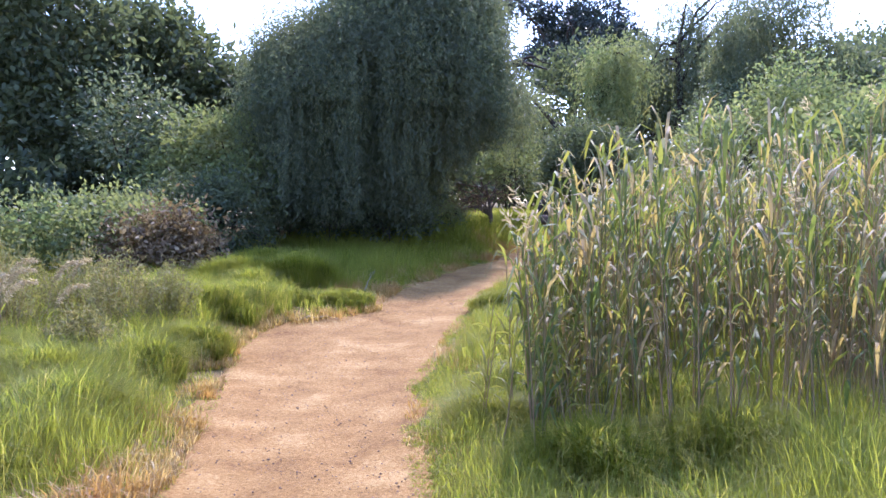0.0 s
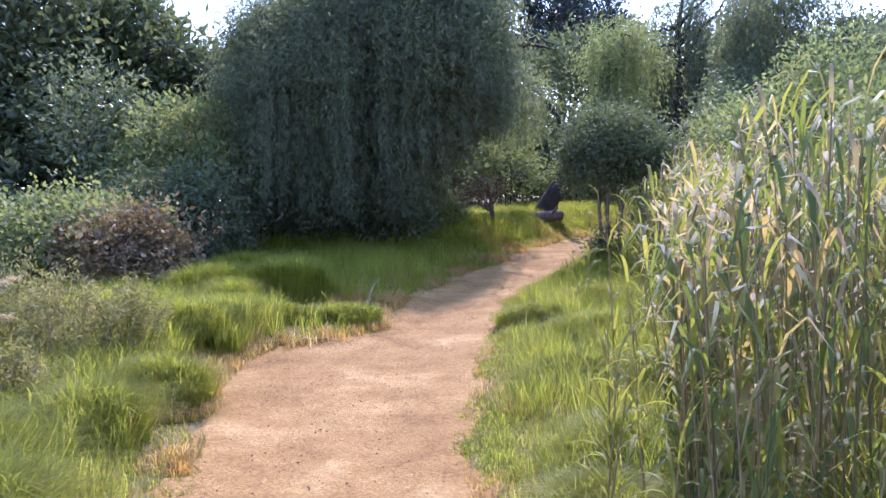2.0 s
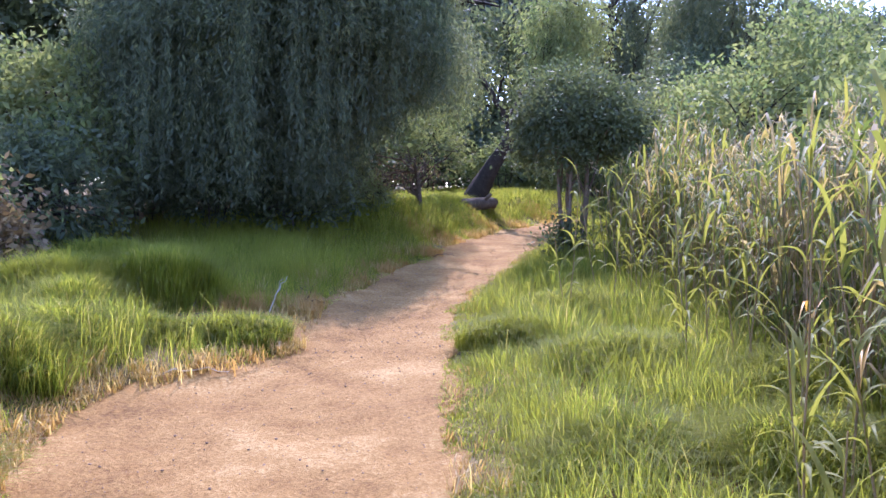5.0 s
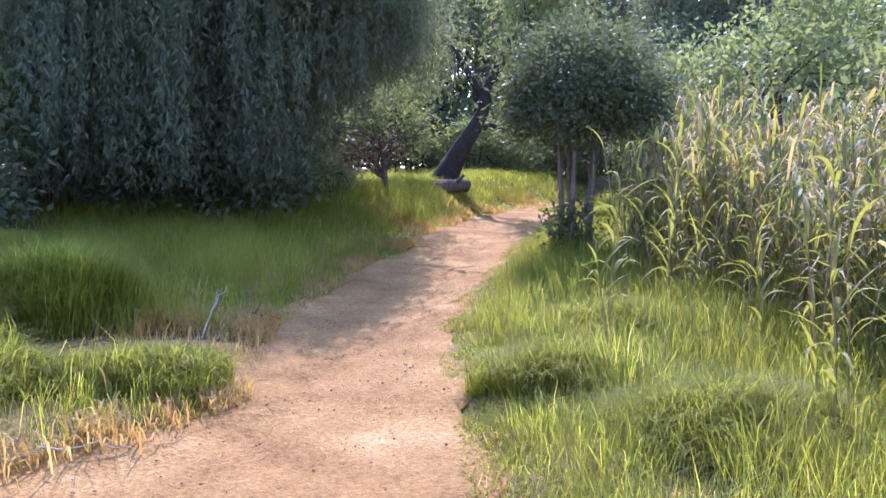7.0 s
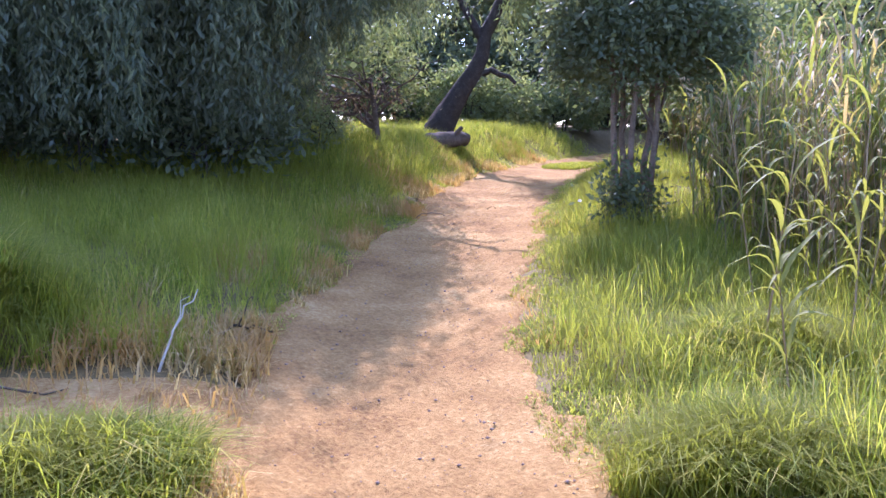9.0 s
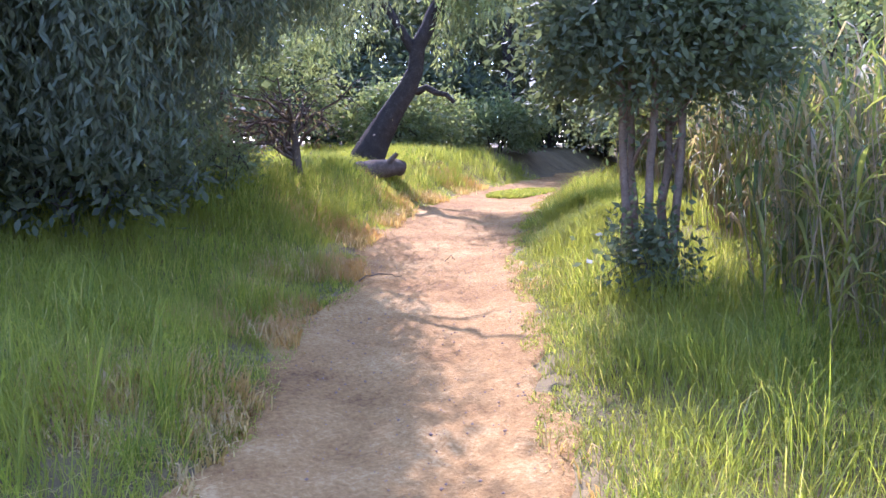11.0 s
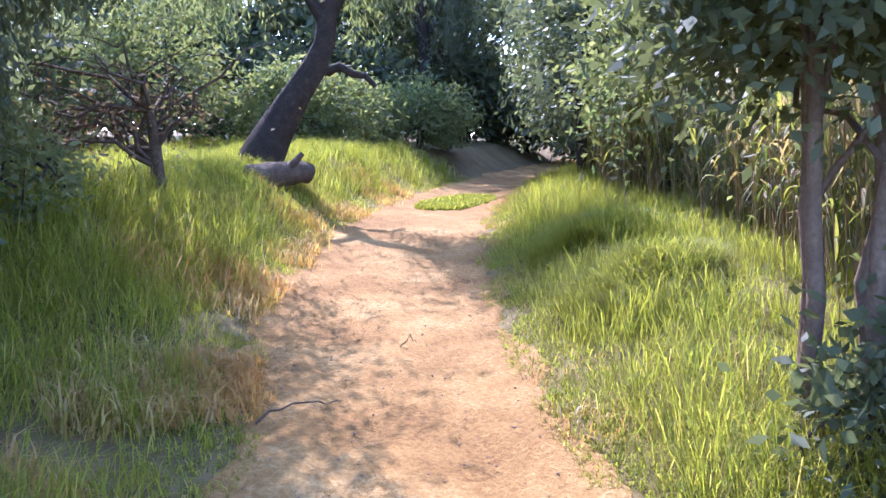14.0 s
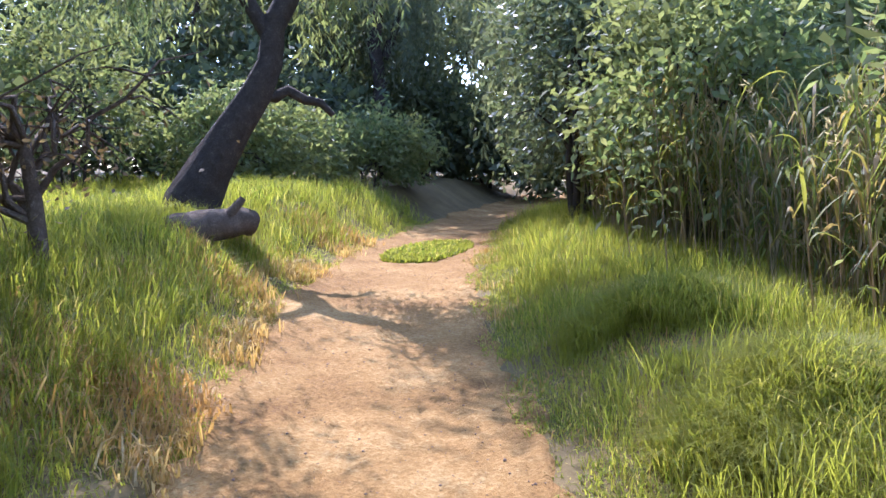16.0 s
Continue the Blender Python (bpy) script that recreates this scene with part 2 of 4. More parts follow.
def build_path():
    ys = np.arange(-7.5, 46, 0.09)
    s = np.linspace(0, 1, 46)
    jl = 0.05 * np.sin(ys * 5.1) + 0.05 * np.sin(ys * 2.3 + 1) + rng.normal(size=len(ys)) * 0.03
    jr = 0.05 * np.sin(ys * 4.3 + 2) + 0.04 * np.sin(ys * 2.9) + rng.normal(size=len(ys)) * 0.03
    l, r = left_edge(ys) - 0.06 + jl, right_edge(ys) + 0.06 + jr
    gx = l[:, None] + (r - l)[:, None] * s
    gy = np.repeat(ys[:, None], len(s), 1)
    gz = height(gx, gy) + 0.012 + 0.006 * rng.normal(size=gx.shape) * (s > 0.02) * (s < 0.98)
    gz[:, [0, -1]] -= 0.03
    rut = np.exp(-((s - 0.33) / 0.1) ** 2) + np.exp(-((s - 0.7) / 0.1) ** 2)
    gz -= 0.015 * rut
    v = np.stack([gx, gy, gz], -1).reshape(-1, 3)
    nx, ny = len(s), len(ys)
    i = (np.arange(ny - 1)[:, None] * nx + np.arange(nx - 1)).ravel()
    f = np.stack([i, i + 1, i + nx + 1, i + nx], 1)
    tagged(new("path", raw_mesh("path", v, f, M_DIRT, True)), "trodden path of pinkish tan dirt between grass verges", "path", "", "structure")


def bare_patch(cx, cy, rx, ry, lift=0.02):
    """A trampled spur of bare earth beside the path."""
    a = np.linspace(0, 2 * np.pi, 40, endpoint=False)
    rr = 1 + 0.12 * np.sin(3 * a + 1) + 0.08 * np.sin(7 * a)
    rings = np.linspace(0, 1, 10)
    v = [(cx + rx * q * c * k, cy + ry * q * s_ * k) for q in rings for c, s_, k in zip(np.cos(a), np.sin(a), rr)]
    v = np.array(v)
    z = height(v[:, 0], v[:, 1]) + lift - 0.06 * np.repeat(rings, 40) ** 6
    f = [(i * 40 + j, i * 40 + (j + 1) % 40, (i + 1) * 40 + (j + 1) % 40, (i + 1) * 40 + j) for i in range(9) for j in range(40)]
    tagged(new("bare_earth", raw_mesh("bare_earth", np.column_stack([v, z]), f, M_DIRT, True)), "bare trampled earth strewn with dry straw beside path", "path", "", "structure")


build_ground()
build_path()
bare_patch(-1.7, 13.8, 1.25, 0.62)


# ---- grass ----
def scatter(n, x0, x1, y0, y1):
    return rng.uniform(x0, x1, n), rng.uniform(y0, y1, n)


def clumpy(x, y, scale, seed):
    """A slow random field between 0 and 1."""
    r = np.random.default_rng(seed)
    k, ph = r.normal(size=(6, 2)) * scale, r.uniform(0, 6.28, 6)
    return 0.5 + sum(np.sin(x * a + y * b + p) for (a, b), p in zip(k, ph)) / 7


MOUNDS = [(-1.55, 13.05, 0.55, 0.24, 0.20), (-2.5, 12.95, 0.6, 0.25, 0.18), (-2.55, 14.9, 0.6, 0.45, 0.62), (-3.5, 14.6, 0.8, 0.6, 0.5), (-3.6, 17.2, 0.7, 0.5, 0.4), (-4.6, 13.2, 0.9, 0.8, 0.3), (-3.1, 13.6, 0.4, 0.4, 0.4),
          (-2.75, 6.2, 0.4, 0.4, 0.42), (-3.3, 7.1, 0.5, 0.4, 0.5), (-2.9, 8.2, 0.4, 0.35, 0.4), (-3.7, 6.2, 0.5, 0.5, 0.5), (-2.75, 9.4, 0.4, 0.3, 0.36), (-4.3, 7.6, 0.6, 0.5, 0.5), (-3.1, 11.6, 0.5, 0.4, 0.42), (-2.9, 12.4, 0.45, 0.3, 0.34),
          (0.9, 5.0, 0.4, 0.3, 0.3), (1.7, 5.1, 0.5, 0.3, 0.34), (0.35, 6.3, 0.3, 0.3, 0.24), (2.4, 10.4, 0.6, 0.4, 0.34), (1.6, 9.2, 0.4, 0.3, 0.28), (1.0, 12.7, 0.5, 0.3, 0.24), (1.5, 11.6, 0.65, 0.35, 0.26), (0.75, 9.6, 0.42, 0.3, 0.2), (1.9, 14.0, 0.65, 0.4, 0.25), (0.8, 7.4, 0.5, 0.35, 0.24), (1.6, 6.4, 0.65, 0.4, 0.28), (4.0, 20.6, 0.6, 0.4, 0.2), (5.0, 22.4, 0.65, 0.45, 0.2)]


def build_grass(name, label, n, side, y0, y1, reach, material, tall, width, keep, pull=2.0):
    """A verge of grass: side -1 to the left of the path, 1 to its right."""
    m = n // 24
    yc = y0 + (y1 - y0) * rng.uniform(0, 1, m) ** 1.25
    dc = rng.uniform(0, 1, m) ** pull * reach - 0.1
    i = rng.integers(0, m, n)
    size = rng.uniform(0.03, 0.10, m) * (1 + 0.04 * np.maximum(yc - 6, 0))
    off = rng.normal(size=(n, 2)) * size[i][:, None]
    y, d = yc[i] + off[:, 1], dc[i] - side * 0 + off[:, 0] * side
    x = (left_edge(yc[i]) - d) if side < 0 else (right_edge(yc[i]) + d)
    tuft = rng.uniform(0.6, 1.35, m)[i]
    way = np.arctan2(off[:, 1], off[:, 0] * side * (1 if side > 0 else -1) * side) + 0.0
    ok = (d > -0.12 + 0.1 * clumpy(x, y, 5, 3)) & keep(x, y, d)
    x, y, d, tuft, way = x[ok], y[ok], d[ok], tuft[ok], way[ok]
    h = tall(x, y, d) * rng.uniform(0.5, 1.2, len(x)) * tuft
    w = width * rng.uniform(0.7, 1.4, len(x)) * (0.8 + 0.014 * np.maximum(y - 4, 0))
    ob = new(name, blades(x, y, height(x, y), h, w, rng.uniform(0.2, 1.25, len(x)), material, name, way))
    tagged(ob, label, "grass", "", "stuff")


def keep_left(x, y, d):
    spur = ((x + 1.7) / 1.25) ** 2 + ((y - 13.8) / 0.62) ** 2 > 1
    bare = (d > 0.45 * clumpy(x, y, 1.5, 11) * (y < 12.5)) | (rng.uniform(0, 1, len(x)) < 0.15)
    return spur & bare


def tall_left(x, y, d):
    edge = step((d + 0.08) / 0.65)
    return (0.05 + 0.34 * edge) * (0.45 + 1.0 * clumpy(x, y, 2.8, 5)) * np.where(y > 19, 0.75, 1.0)


def tall_right(x, y, d):
    edge = step((d + 0.05) / 0.72)
    return (0.04 + 0.36 * edge) * (0.45 + 1.0 * clumpy(x, y, 3.0, 8)) * np.where(y > 18.5, 0.68, 1.0)


anywhere = lambda x, y, d: np.full(len(x), True)
build_grass("verge_grass", "lush yellow-green grass on the verge left of path", 150000, -1, 3.0, 33.0, 5.0, M_GRASS, tall_left, 0.0052, keep_left, 1.2)
build_grass("verge_grass", "lush yellow-green grass between path and reeds", 210000, 1, 3.0, 33.0, 4.0, M_GRASS, tall_right, 0.005, anywhere, 1.2)
build_grass("dry_grass", "short dry straw-coloured grass fringing the path", 60000, -1, 3.0, 30.0, 1.25, M_STRAW, lambda x, y, d: 0.10 + 0.12 * clumpy(x, y, 3, 21), 0.010, lambda x, y, d: (clumpy(x, y, 2.0, 22) > 0.38) & ((((x + 1.7) / 1.2) ** 2 + ((y - 13.8) / 0.58) ** 2 > 1) | (rng.uniform(0, 1, len(x)) < 0.25)), 1.2)
build_grass("dry_grass", "dry straw mixed into the green verge", 20000, 1, 3.0, 30.0, 1.4, M_STRAW, lambda x, y, d: 0.06 + 0.10 * clumpy(x, y, 3, 25), 0.008, lambda x, y, d: clumpy(x, y, 2.0, 26) > 0.5, 1.2)


def short_turf(side, n, label):
    """Low trodden turf along the edge of the path."""
    y = 3.5 + 29 * rng.uniform(0, 1, n) ** 1.1
    d = np.abs(rng.normal(size=n)) * 0.42 - 0.10
    x = (left_edge(y) - d) if side < 0 else (right_edge(y) + d)
    ok = (clumpy(x, y, 3.5, 51) > 0.25 + 0.2 * (d < 0.05)) & (((x + 1.7) / 1.25) ** 2 + ((y - 13.8) / 0.62) ** 2 > 1)
    x, y = x[ok], y[ok]
    me = blades(x, y, height(x, y), rng.uniform(0.025, 0.08, len(x)), rng.uniform(0.004, 0.009, len(x)), rng.uniform(0.3, 1.3, len(x)), M_GRASS, "short_turf")
    tagged(new("short_turf", me), label, "grass", "", "stuff")


short_turf(1, 70000, "short trodden turf fringing the path beside the reeds")
short_turf(-1, 45000, "short trodden turf fringing the path below the willow")


def grass_mound(x, y, rx, ry, h, label):
    n = int(16000 * rx * ry + 2600)
    a, r = rng.uniform(0, 2 * np.pi, n), np.sqrt(rng.uniform(0, 1, n))
    r = r * (1 + 0.22 * np.sin(3 * a + x * 5) + 0.12 * np.sin(5 * a + y * 3))
    px, py = x + rx * r * np.cos(a), y + ry * r * np.sin(a)
    dome = h * np.maximum(1 - r ** 2, 0)
    me = blades(px, py, height(px, py) + dome * 0.45, 0.12 + h * rng.uniform(0.3, 0.9, n), np.full(n, 0.006), rng.uniform(0.3, 1.4, n), M_GRASS, "grass_cushion")
    ob = root("grass_tussock", x, y, 0, label, "grass", "grass tussocks")
    part("grass_cushion", me, ob).location = (-x, -y, 0)
    g = np.linspace(0, 2 * np.pi, 18, endpoint=False)
    v = [(rx * 0.95 * q * np.cos(t), ry * 0.95 * q * np.sin(t), float(height(x + rx * q * np.cos(t), y + ry * q * np.sin(t))) + h * 0.42 * (1 - q * q) - 0.03) for q in np.linspace(0.02, 1, 6) for t in g]
    f = [(i * 18 + j, i * 18 + (j + 1) % 18, (i + 1) * 18 + (j + 1) % 18, (i + 1) * 18 + j) for i in range(5) for j in range(18)]
    part("root_mat", raw_mesh("root_mat", v, f, M_SOIL, True), ob)


for x, y, rx, ry, h in MOUNDS:
    grass_mound(x, y, rx, ry, h, "low domed tussock of green grass beside the path" if h < 0.3 else "tall yellow-green grass tussock beside the path")


# ---- trees ----
def clump_points(blobs, n_clumps, per, spread, shell=0.6):
    """Leaf places in clumps over several ellipsoids, and the way each leaf points."""
    vol = np.array([b[3] * b[4] * b[5] for b in blobs]) ** (2 / 3)
    pick = rng.choice(len(blobs), n_clumps, p=vol / vol.sum())
    b = np.array(blobs)[pick]
    u = unit(rng.normal(size=(n_clumps, 3)))
    u[:, 2] = np.where(u[:, 2] < -0.6, -u[:, 2], u[:, 2])
    c = b[:, :3] + u * b[:, 3:] * (rng.uniform(shell, 1.08, n_clumps) ** 1)[:, None]
    p = np.repeat(c, per, 0) + rng.normal(size=(n_clumps * per, 3)) * spread * np.repeat(rng.uniform(0.5, 1.3, n_clumps), per)[:, None]
    d = np.repeat(u, per, 0) * 0.6 + rng.normal(size=(n_clumps * per, 3)) * 0.7 + [0, 0, -0.25]
    return p, d, c


def leafy_tree(name, x, y, blobs, leaf_mat, label, category="tree", clumps=420, per=60, spread=0.3, leaf=(0.13, 0.06), trunk_r=0.18, stems=1, bark=None, group="", base=None, limbs=14):
    """A tree or shrub: stems, limbs that reach into the crown, and a crown of clumped leaves. Blobs are relative to its foot."""
    bark = bark or M_BARK
    ob = root(name, x, y, base, label, category, group)
    per, leaf = int(per * 0.72), (leaf[0] * 1.12, leaf[1] * 1.15)
    p, d, c = clump_points(blobs, clumps, per, spread)
    low = p[:, 2] > 0.05
    p, d = p[low], d[low]
    n = len(p)
    part("crown", leaves(p, d, leaf[0] * rng.uniform(0.6, 1.3, n), leaf[1] * rng.uniform(0.6, 1.3, n), leaf_mat, "crown"), ob)
    top = max(b[2] for b in blobs)
    heads = []
    for k in range(stems):
        a = 2 * np.pi * k / max(stems, 1) + 0.4
        foot = np.array([math.cos(a), math.sin(a), 0]) * (0.16 if stems > 1 else 0)
        head = np.array([math.cos(a) * 0.26, math.sin(a) * 0.26, top * 0.85]) if stems > 1 else np.array([0.1, 0.05, top * 0.85])
        pts = bend(foot - [0, 0, 0.15], head, 0, 8, 0.018 * top / 3)
        part("trunk", tubes([(pts, np.linspace(trunk_r, trunk_r * 0.5, 8) * (1 + 0.5 * np.exp(-np.arange(8.0) * 2)))], bark, "trunk", 9, 0.08), ob)
        heads.append(pts)
    for k in range(limbs):
        src = heads[k % stems][rng.integers(3, 8)]
        dst = c[rng.integers(0, len(c))]
        pts = bend(src, src + (dst - src) * 0.9, 0.15, 6, 0.05)
        part("limb", tubes([(pts, np.linspace(trunk_r * 0.4, 0.012, 6))], bark, "limb", 5, 0.05), ob)
    return ob


def strands(anchors, lengths, per_m, leaf_len, leaf_w, material, name, drift=0.05):
    """Hanging willow shoots with narrow leaves."""
    cnt = np.maximum((lengths * per_m).astype(int), 3)
    idx = np.repeat(np.arange(len(anchors)), cnt)
    t = rng.uniform(0, 1, len(idx))
    sway = rng.normal(size=(len(anchors), 2)) * drift
    p = anchors[idx].copy()
    p[:, 2] -= t * lengths[idx]
    p[:, :2] += sway[idx] * (t ** 1.5 * lengths[idx])[:, None] + rng.normal(size=(len(idx), 2)) * 0.03
    d = np.column_stack([rng.normal(size=(len(idx), 2)) * 0.5, -rng.uniform(0.5, 1.2, len(idx))])
    n = len(idx)
    return leaves(p, d, leaf_len * rng.uniform(0.6, 1.3, n), leaf_w * rng.uniform(0.7, 1.3, n), material, name)


def willow(x, y, blobs, label, n_strands, low, trunk, leaf=(0.16, 0.032), per_m=14, limbs=12, mat=None, clusters=150, top_fill=250, limb_from=0):
    """A weeping willow: limbs arch out from the trunk and shoots hang from them nearly to the ground. blobs: domes (x, y, z, rx, ry, rz)."""
    ob = root("willow_tree", x, y, None, label, "willow tree")
    mat = mat or M_WILLOW
    part("trunk", tubes(trunk[:1], M_BARK, "trunk", 11, 0.1), ob)
    for line in trunk[1:]:
        part("limb", tubes([line], M_BARK, "limb", 7, 0.06), ob)
    vol = np.array([b[3] * b[4] for b in blobs])
    pick = rng.choice(len(blobs), clusters, p=vol / vol.sum())
    b = np.array(blobs)[pick]
    a, r = rng.uniform(0, 2 * np.pi, clusters), rng.uniform(0.25, 1, clusters) ** 0.45
    c = np.column_stack([b[:, 0] + b[:, 3] * r * np.cos(a), b[:, 1] + b[:, 4] * r * np.sin(a), b[:, 2] + b[:, 5] * np.sqrt(np.maximum(1 - r ** 2, 0.02))])
    i = rng.integers(0, clusters, n_strands)
    an = c[i] + rng.normal(size=(n_strands, 3)) * [0.28, 0.28, 0.35]
    lo = low(an[:, 0], an[:, 1])
    ln = np.clip((an[:, 2] - lo) * rng.uniform(0.4, 1.0, n_strands) ** 0.7, 0.5, 8.5)
    part("foliage_curtain", strands(an, ln, per_m, leaf[0], leaf[1], mat, "foliage_curtain"), ob)
    p, d, cc = clump_points(blobs, top_fill, 70, 0.35, 0.8)
    keep = p[:, 2] > np.array(blobs)[:, 2].min()
    p, d = p[keep], d[keep] + [0, 0, -0.6]
    part("crown", leaves(p, d, leaf[0], leaf[1] * 1.3, mat, "crown"), ob)
    for k in range(limbs):
        src = np.asarray(trunk[limb_from][0])[-1 - k % 3]
        dst = c[rng.integers(0, clusters)]
        part("limb", tubes([(bend(src, dst, 0.6, 7, 0.08), np.linspace(0.09, 0.015, 7))], M_BARK, "limb", 5, 0.05), ob)
    return ob


# ---- the large weeping willow beside the path ----
WX, WY = -1.7, 22.6
big = [(1.5, -0.9, 3.9, 1.5, 1.9, 2.5), (0.8, 0.6, 3.7, 2.6, 3.0, 4.2), (1.8, 0.5, 4.4, 1.5, 2.1, 2.7), (-1.6, 0.4, 3.0, 2.0, 2.6, 2.6), (-0.2, -1.0, 3.0, 2.5, 2.4, 2.5), (3.3, 2.5, 3.4, 1.0, 1.0, 0.9)]
willow(WX, WY, big, "huge weeping willow with dense shoots hanging to the grass", 6200,
       lambda x, y: np.where(x > 2.4, 2.2, np.where(x > 1.8, 1.5, np.where(x > 1.3, 0.8, 0.12))) + 0 * y,
       [(bend((0, 0, -0.2), (0.3, -0.2, 4.2), 0, 9, 0.06), np.linspace(0.42, 0.24, 9)),
        (bend((0.1, 0, 2.6), (-1.8, 0.6, 5.6), 0.5, 8, 0.08), np.linspace(0.2, 0.05, 8)),
        (bend((0.2, -0.1, 3.0), (2.2, -0.8, 5.0), 0.6, 8, 0.08), np.linspace(0.2, 0.05, 8)),
        (bend((0.3, -0.1, 3.4), (3.3, 1.9, 4.7), 0.4, 9, 0.06), np.linspace(0.17, 0.09, 9)),
        (bend((3.3, 1.9, 4.7), (4.4, -0.4, 4.2), 0.15, 8, 0.05), np.linspace(0.09, 0.02, 8)),
        (bend((3.6, 1.2, 4.7), (4.6, 0.9, 4.6), 0.1, 7, 0.04), np.linspace(0.05, 0.012, 7))], leaf=(0.13, 0.028), per_m=17, clusters=240, top_fill=1900)

# ---- the leaning willow beyond the bend, its hanging boughs and the log at its foot ----
lean = [(np.array([(0, 0, -0.3), (0.06, -0.03, 0.15), (0.22, -0.1, 0.5), (0.5, -0.22, 1.0), (0.74, -0.32, 1.4), (0.9, -0.36, 1.75), (0.96, -0.36, 2.3)]), np.array([0.42, 0.32, 0.25, 0.20, 0.18, 0.15, 0.13])),
        (bend((0.95, -0.36, 2.2), (2.1, -0.45, 4.1), 0.12, 8, 0.03), np.linspace(0.15, 0.08, 8)),
        (bend((0.5, -0.22, 1.05), (1.6, -0.55, 1.15), 0.3, 8, 0.03), np.linspace(0.11, 0.04, 8)),
        (bend((0.92, -0.36, 2.0), (-0.6, 0.6, 4.2), 0.25, 7, 0.05), np.linspace(0.1, 0.03, 7)),
        (bend((2.05, -0.45, 4.0), (2.9, -0.5, 5.4), 0.1, 7, 0.04), np.linspace(0.08, 0.03, 7))]
willow(3.3, 28.3, [(2.5, -0.5, 4.6, 0.85, 0.7, 0.7), (1.75, -0.3, 3.1, 0.55, 0.5, 0.6), (-0.8, 0.7, 3.5, 0.9, 0.7, 0.8), (1.9, -1.2, 4.7, 0.75, 0.7, 0.6)],
       "leaning dark-barked willow with sparse bright hanging shoots", 430, lambda x, y: np.where(x > 1.8, 2.6, 1.7) + 0 * y, lean, (0.14, 0.03), 15, 6, M_BRIGHT, 40, 95, 1)

# ---- willows and trees behind, on the far side of the reeds ----
willow(10.9, 38.5, [(-0.4, 0, 6.6, 1.5, 1.3, 2.6), (-1.5, -0.3, 4.2, 1.0, 0.8, 2.0), (1.6, 0, 7.6, 1.8, 1.3, 2.6)], "tall thin willow with drooping half-dead boughs", 420,
       lambda x, y: 2.0 + 0 * x, [(bend((0, 0, -0.2), (-0.3, 0, 7.4), 0, 9, 0.1), np.linspace(0.24, 0.1, 9)), (bend((0, 0, 3.2), (2.4, 0.2, 9.0), 0.3, 7, 0.06), np.linspace(0.12, 0.03, 7))], (0.18, 0.04), 12, 8, None, 40, 40)
willow(11.5, 29.5, [(0, 0, 4.2, 2.2, 2.0, 4.2), (1.6, 0.5, 3.0, 1.8, 1.6, 2.4), (-1.2, 0.2, 2.6, 1.4, 1.4, 2.0)], "dark broad willow standing behind the reed bed", 1500,
       lambda x, y: 0.9 + 0 * x, [(bend((0, 0, -0.2), (0.2, 0, 5.0), 0, 9, 0.1), np.linspace(0.3, 0.15, 9))], (0.19, 0.045), 11, 8, None, 90, 150)

# ---- the round-headed tree at the edge of the reeds ----
leafy_tree("round_tree", 3.1, 18.25, [(0.0, 0, 2.2, 0.92, 0.95, 0.72), (0.5, 0.15, 2.0, 0.8, 0.8, 0.68), (-0.3, -0.05, 1.85, 0.6, 0.6, 0.5)], M_DARK,
           "small round-headed tree with dark glossy leaves on slender stems", "tree", 440, 90, 0.16, (0.075, 0.032), 0.045, 5, M_BARK_TAN, "", None, 9)
leafy_tree("foot_shrub", 2.85, 17.95, [(0, 0, 0.25, 0.17, 0.17, 0.4), (0.2, -0.1, 0.12, 0.22, 0.16, 0.2)], M_DARK, "low dark leafy suckers round the tree stems", "shrub", 50, 36, 0.14, (0.07, 0.035), 0.012, 3, None, "", None, 4)

# ---- trees and shrubs on the far left ----
FAR_LEFT = [
    (-13.5, 25.0, [(0, 0, 5.2, 3.6, 3.0, 4.2), (2.2, 0.5, 3.4, 2.4, 2.4, 2.6), (-3, 0, 4.2, 3.0, 3.0, 4.4), (0.5, -1.5, 2.2, 3.2, 1.6, 2.0)], M_DARK, "tall dense dark-green tree at the meadow edge", 620, 0.42),
    (-9.6, 28.5, [(0, 0, 4.2, 2.0, 2.2, 3.2), (1.7, 0, 3.4, 1.7, 1.8, 2.4), (-1.5, 0, 3.4, 1.8, 1.8, 2.6)], M_DARK, "round-crowned dark tree behind the bramble hedge", 420, 0.36),
    (-6.3, 29.5, [(0, 0, 3.2, 1.6, 1.6, 2.2), (1.6, 0, 2.6, 1.4, 1.6, 2.0)], M_DARK, "smaller dark tree behind the bramble hedge", 260, 0.34),
    (-17.5, 30.0, [(0, 0, 6.5, 4.5, 4.0, 5.5), (-4, 1, 5.5, 4, 4, 5)], M_DARK, "very tall dark tree closing the meadow", 420, 0.6),
]
for x, y, bl, mt, lb, nc, sp in FAR_LEFT:
    grow = 1.17 if x < -12 else 0.92
    bl = [(a, b, c * grow, d, e, f * grow) for a, b, c, d, e, f in bl]
    leafy_tree("tree", x, y, bl, mt, lb, "tree", int(nc * 1.25), 66, sp, (0.24, 0.12), 0.28, 1, None, "trees behind the meadow")
leafy_tree("grey_shrub", -8.2, 22.5, [(0, 0, 2.6, 1.1, 1.0, 1.5), (0.8, 0, 1.8, 0.9, 0.9, 1.1)], M_GREY, "grey-leaved shrub sparkling in the sun behind the hedge", "shrub", 130, 55, 0.3, (0.13, 0.07), 0.07, 3)
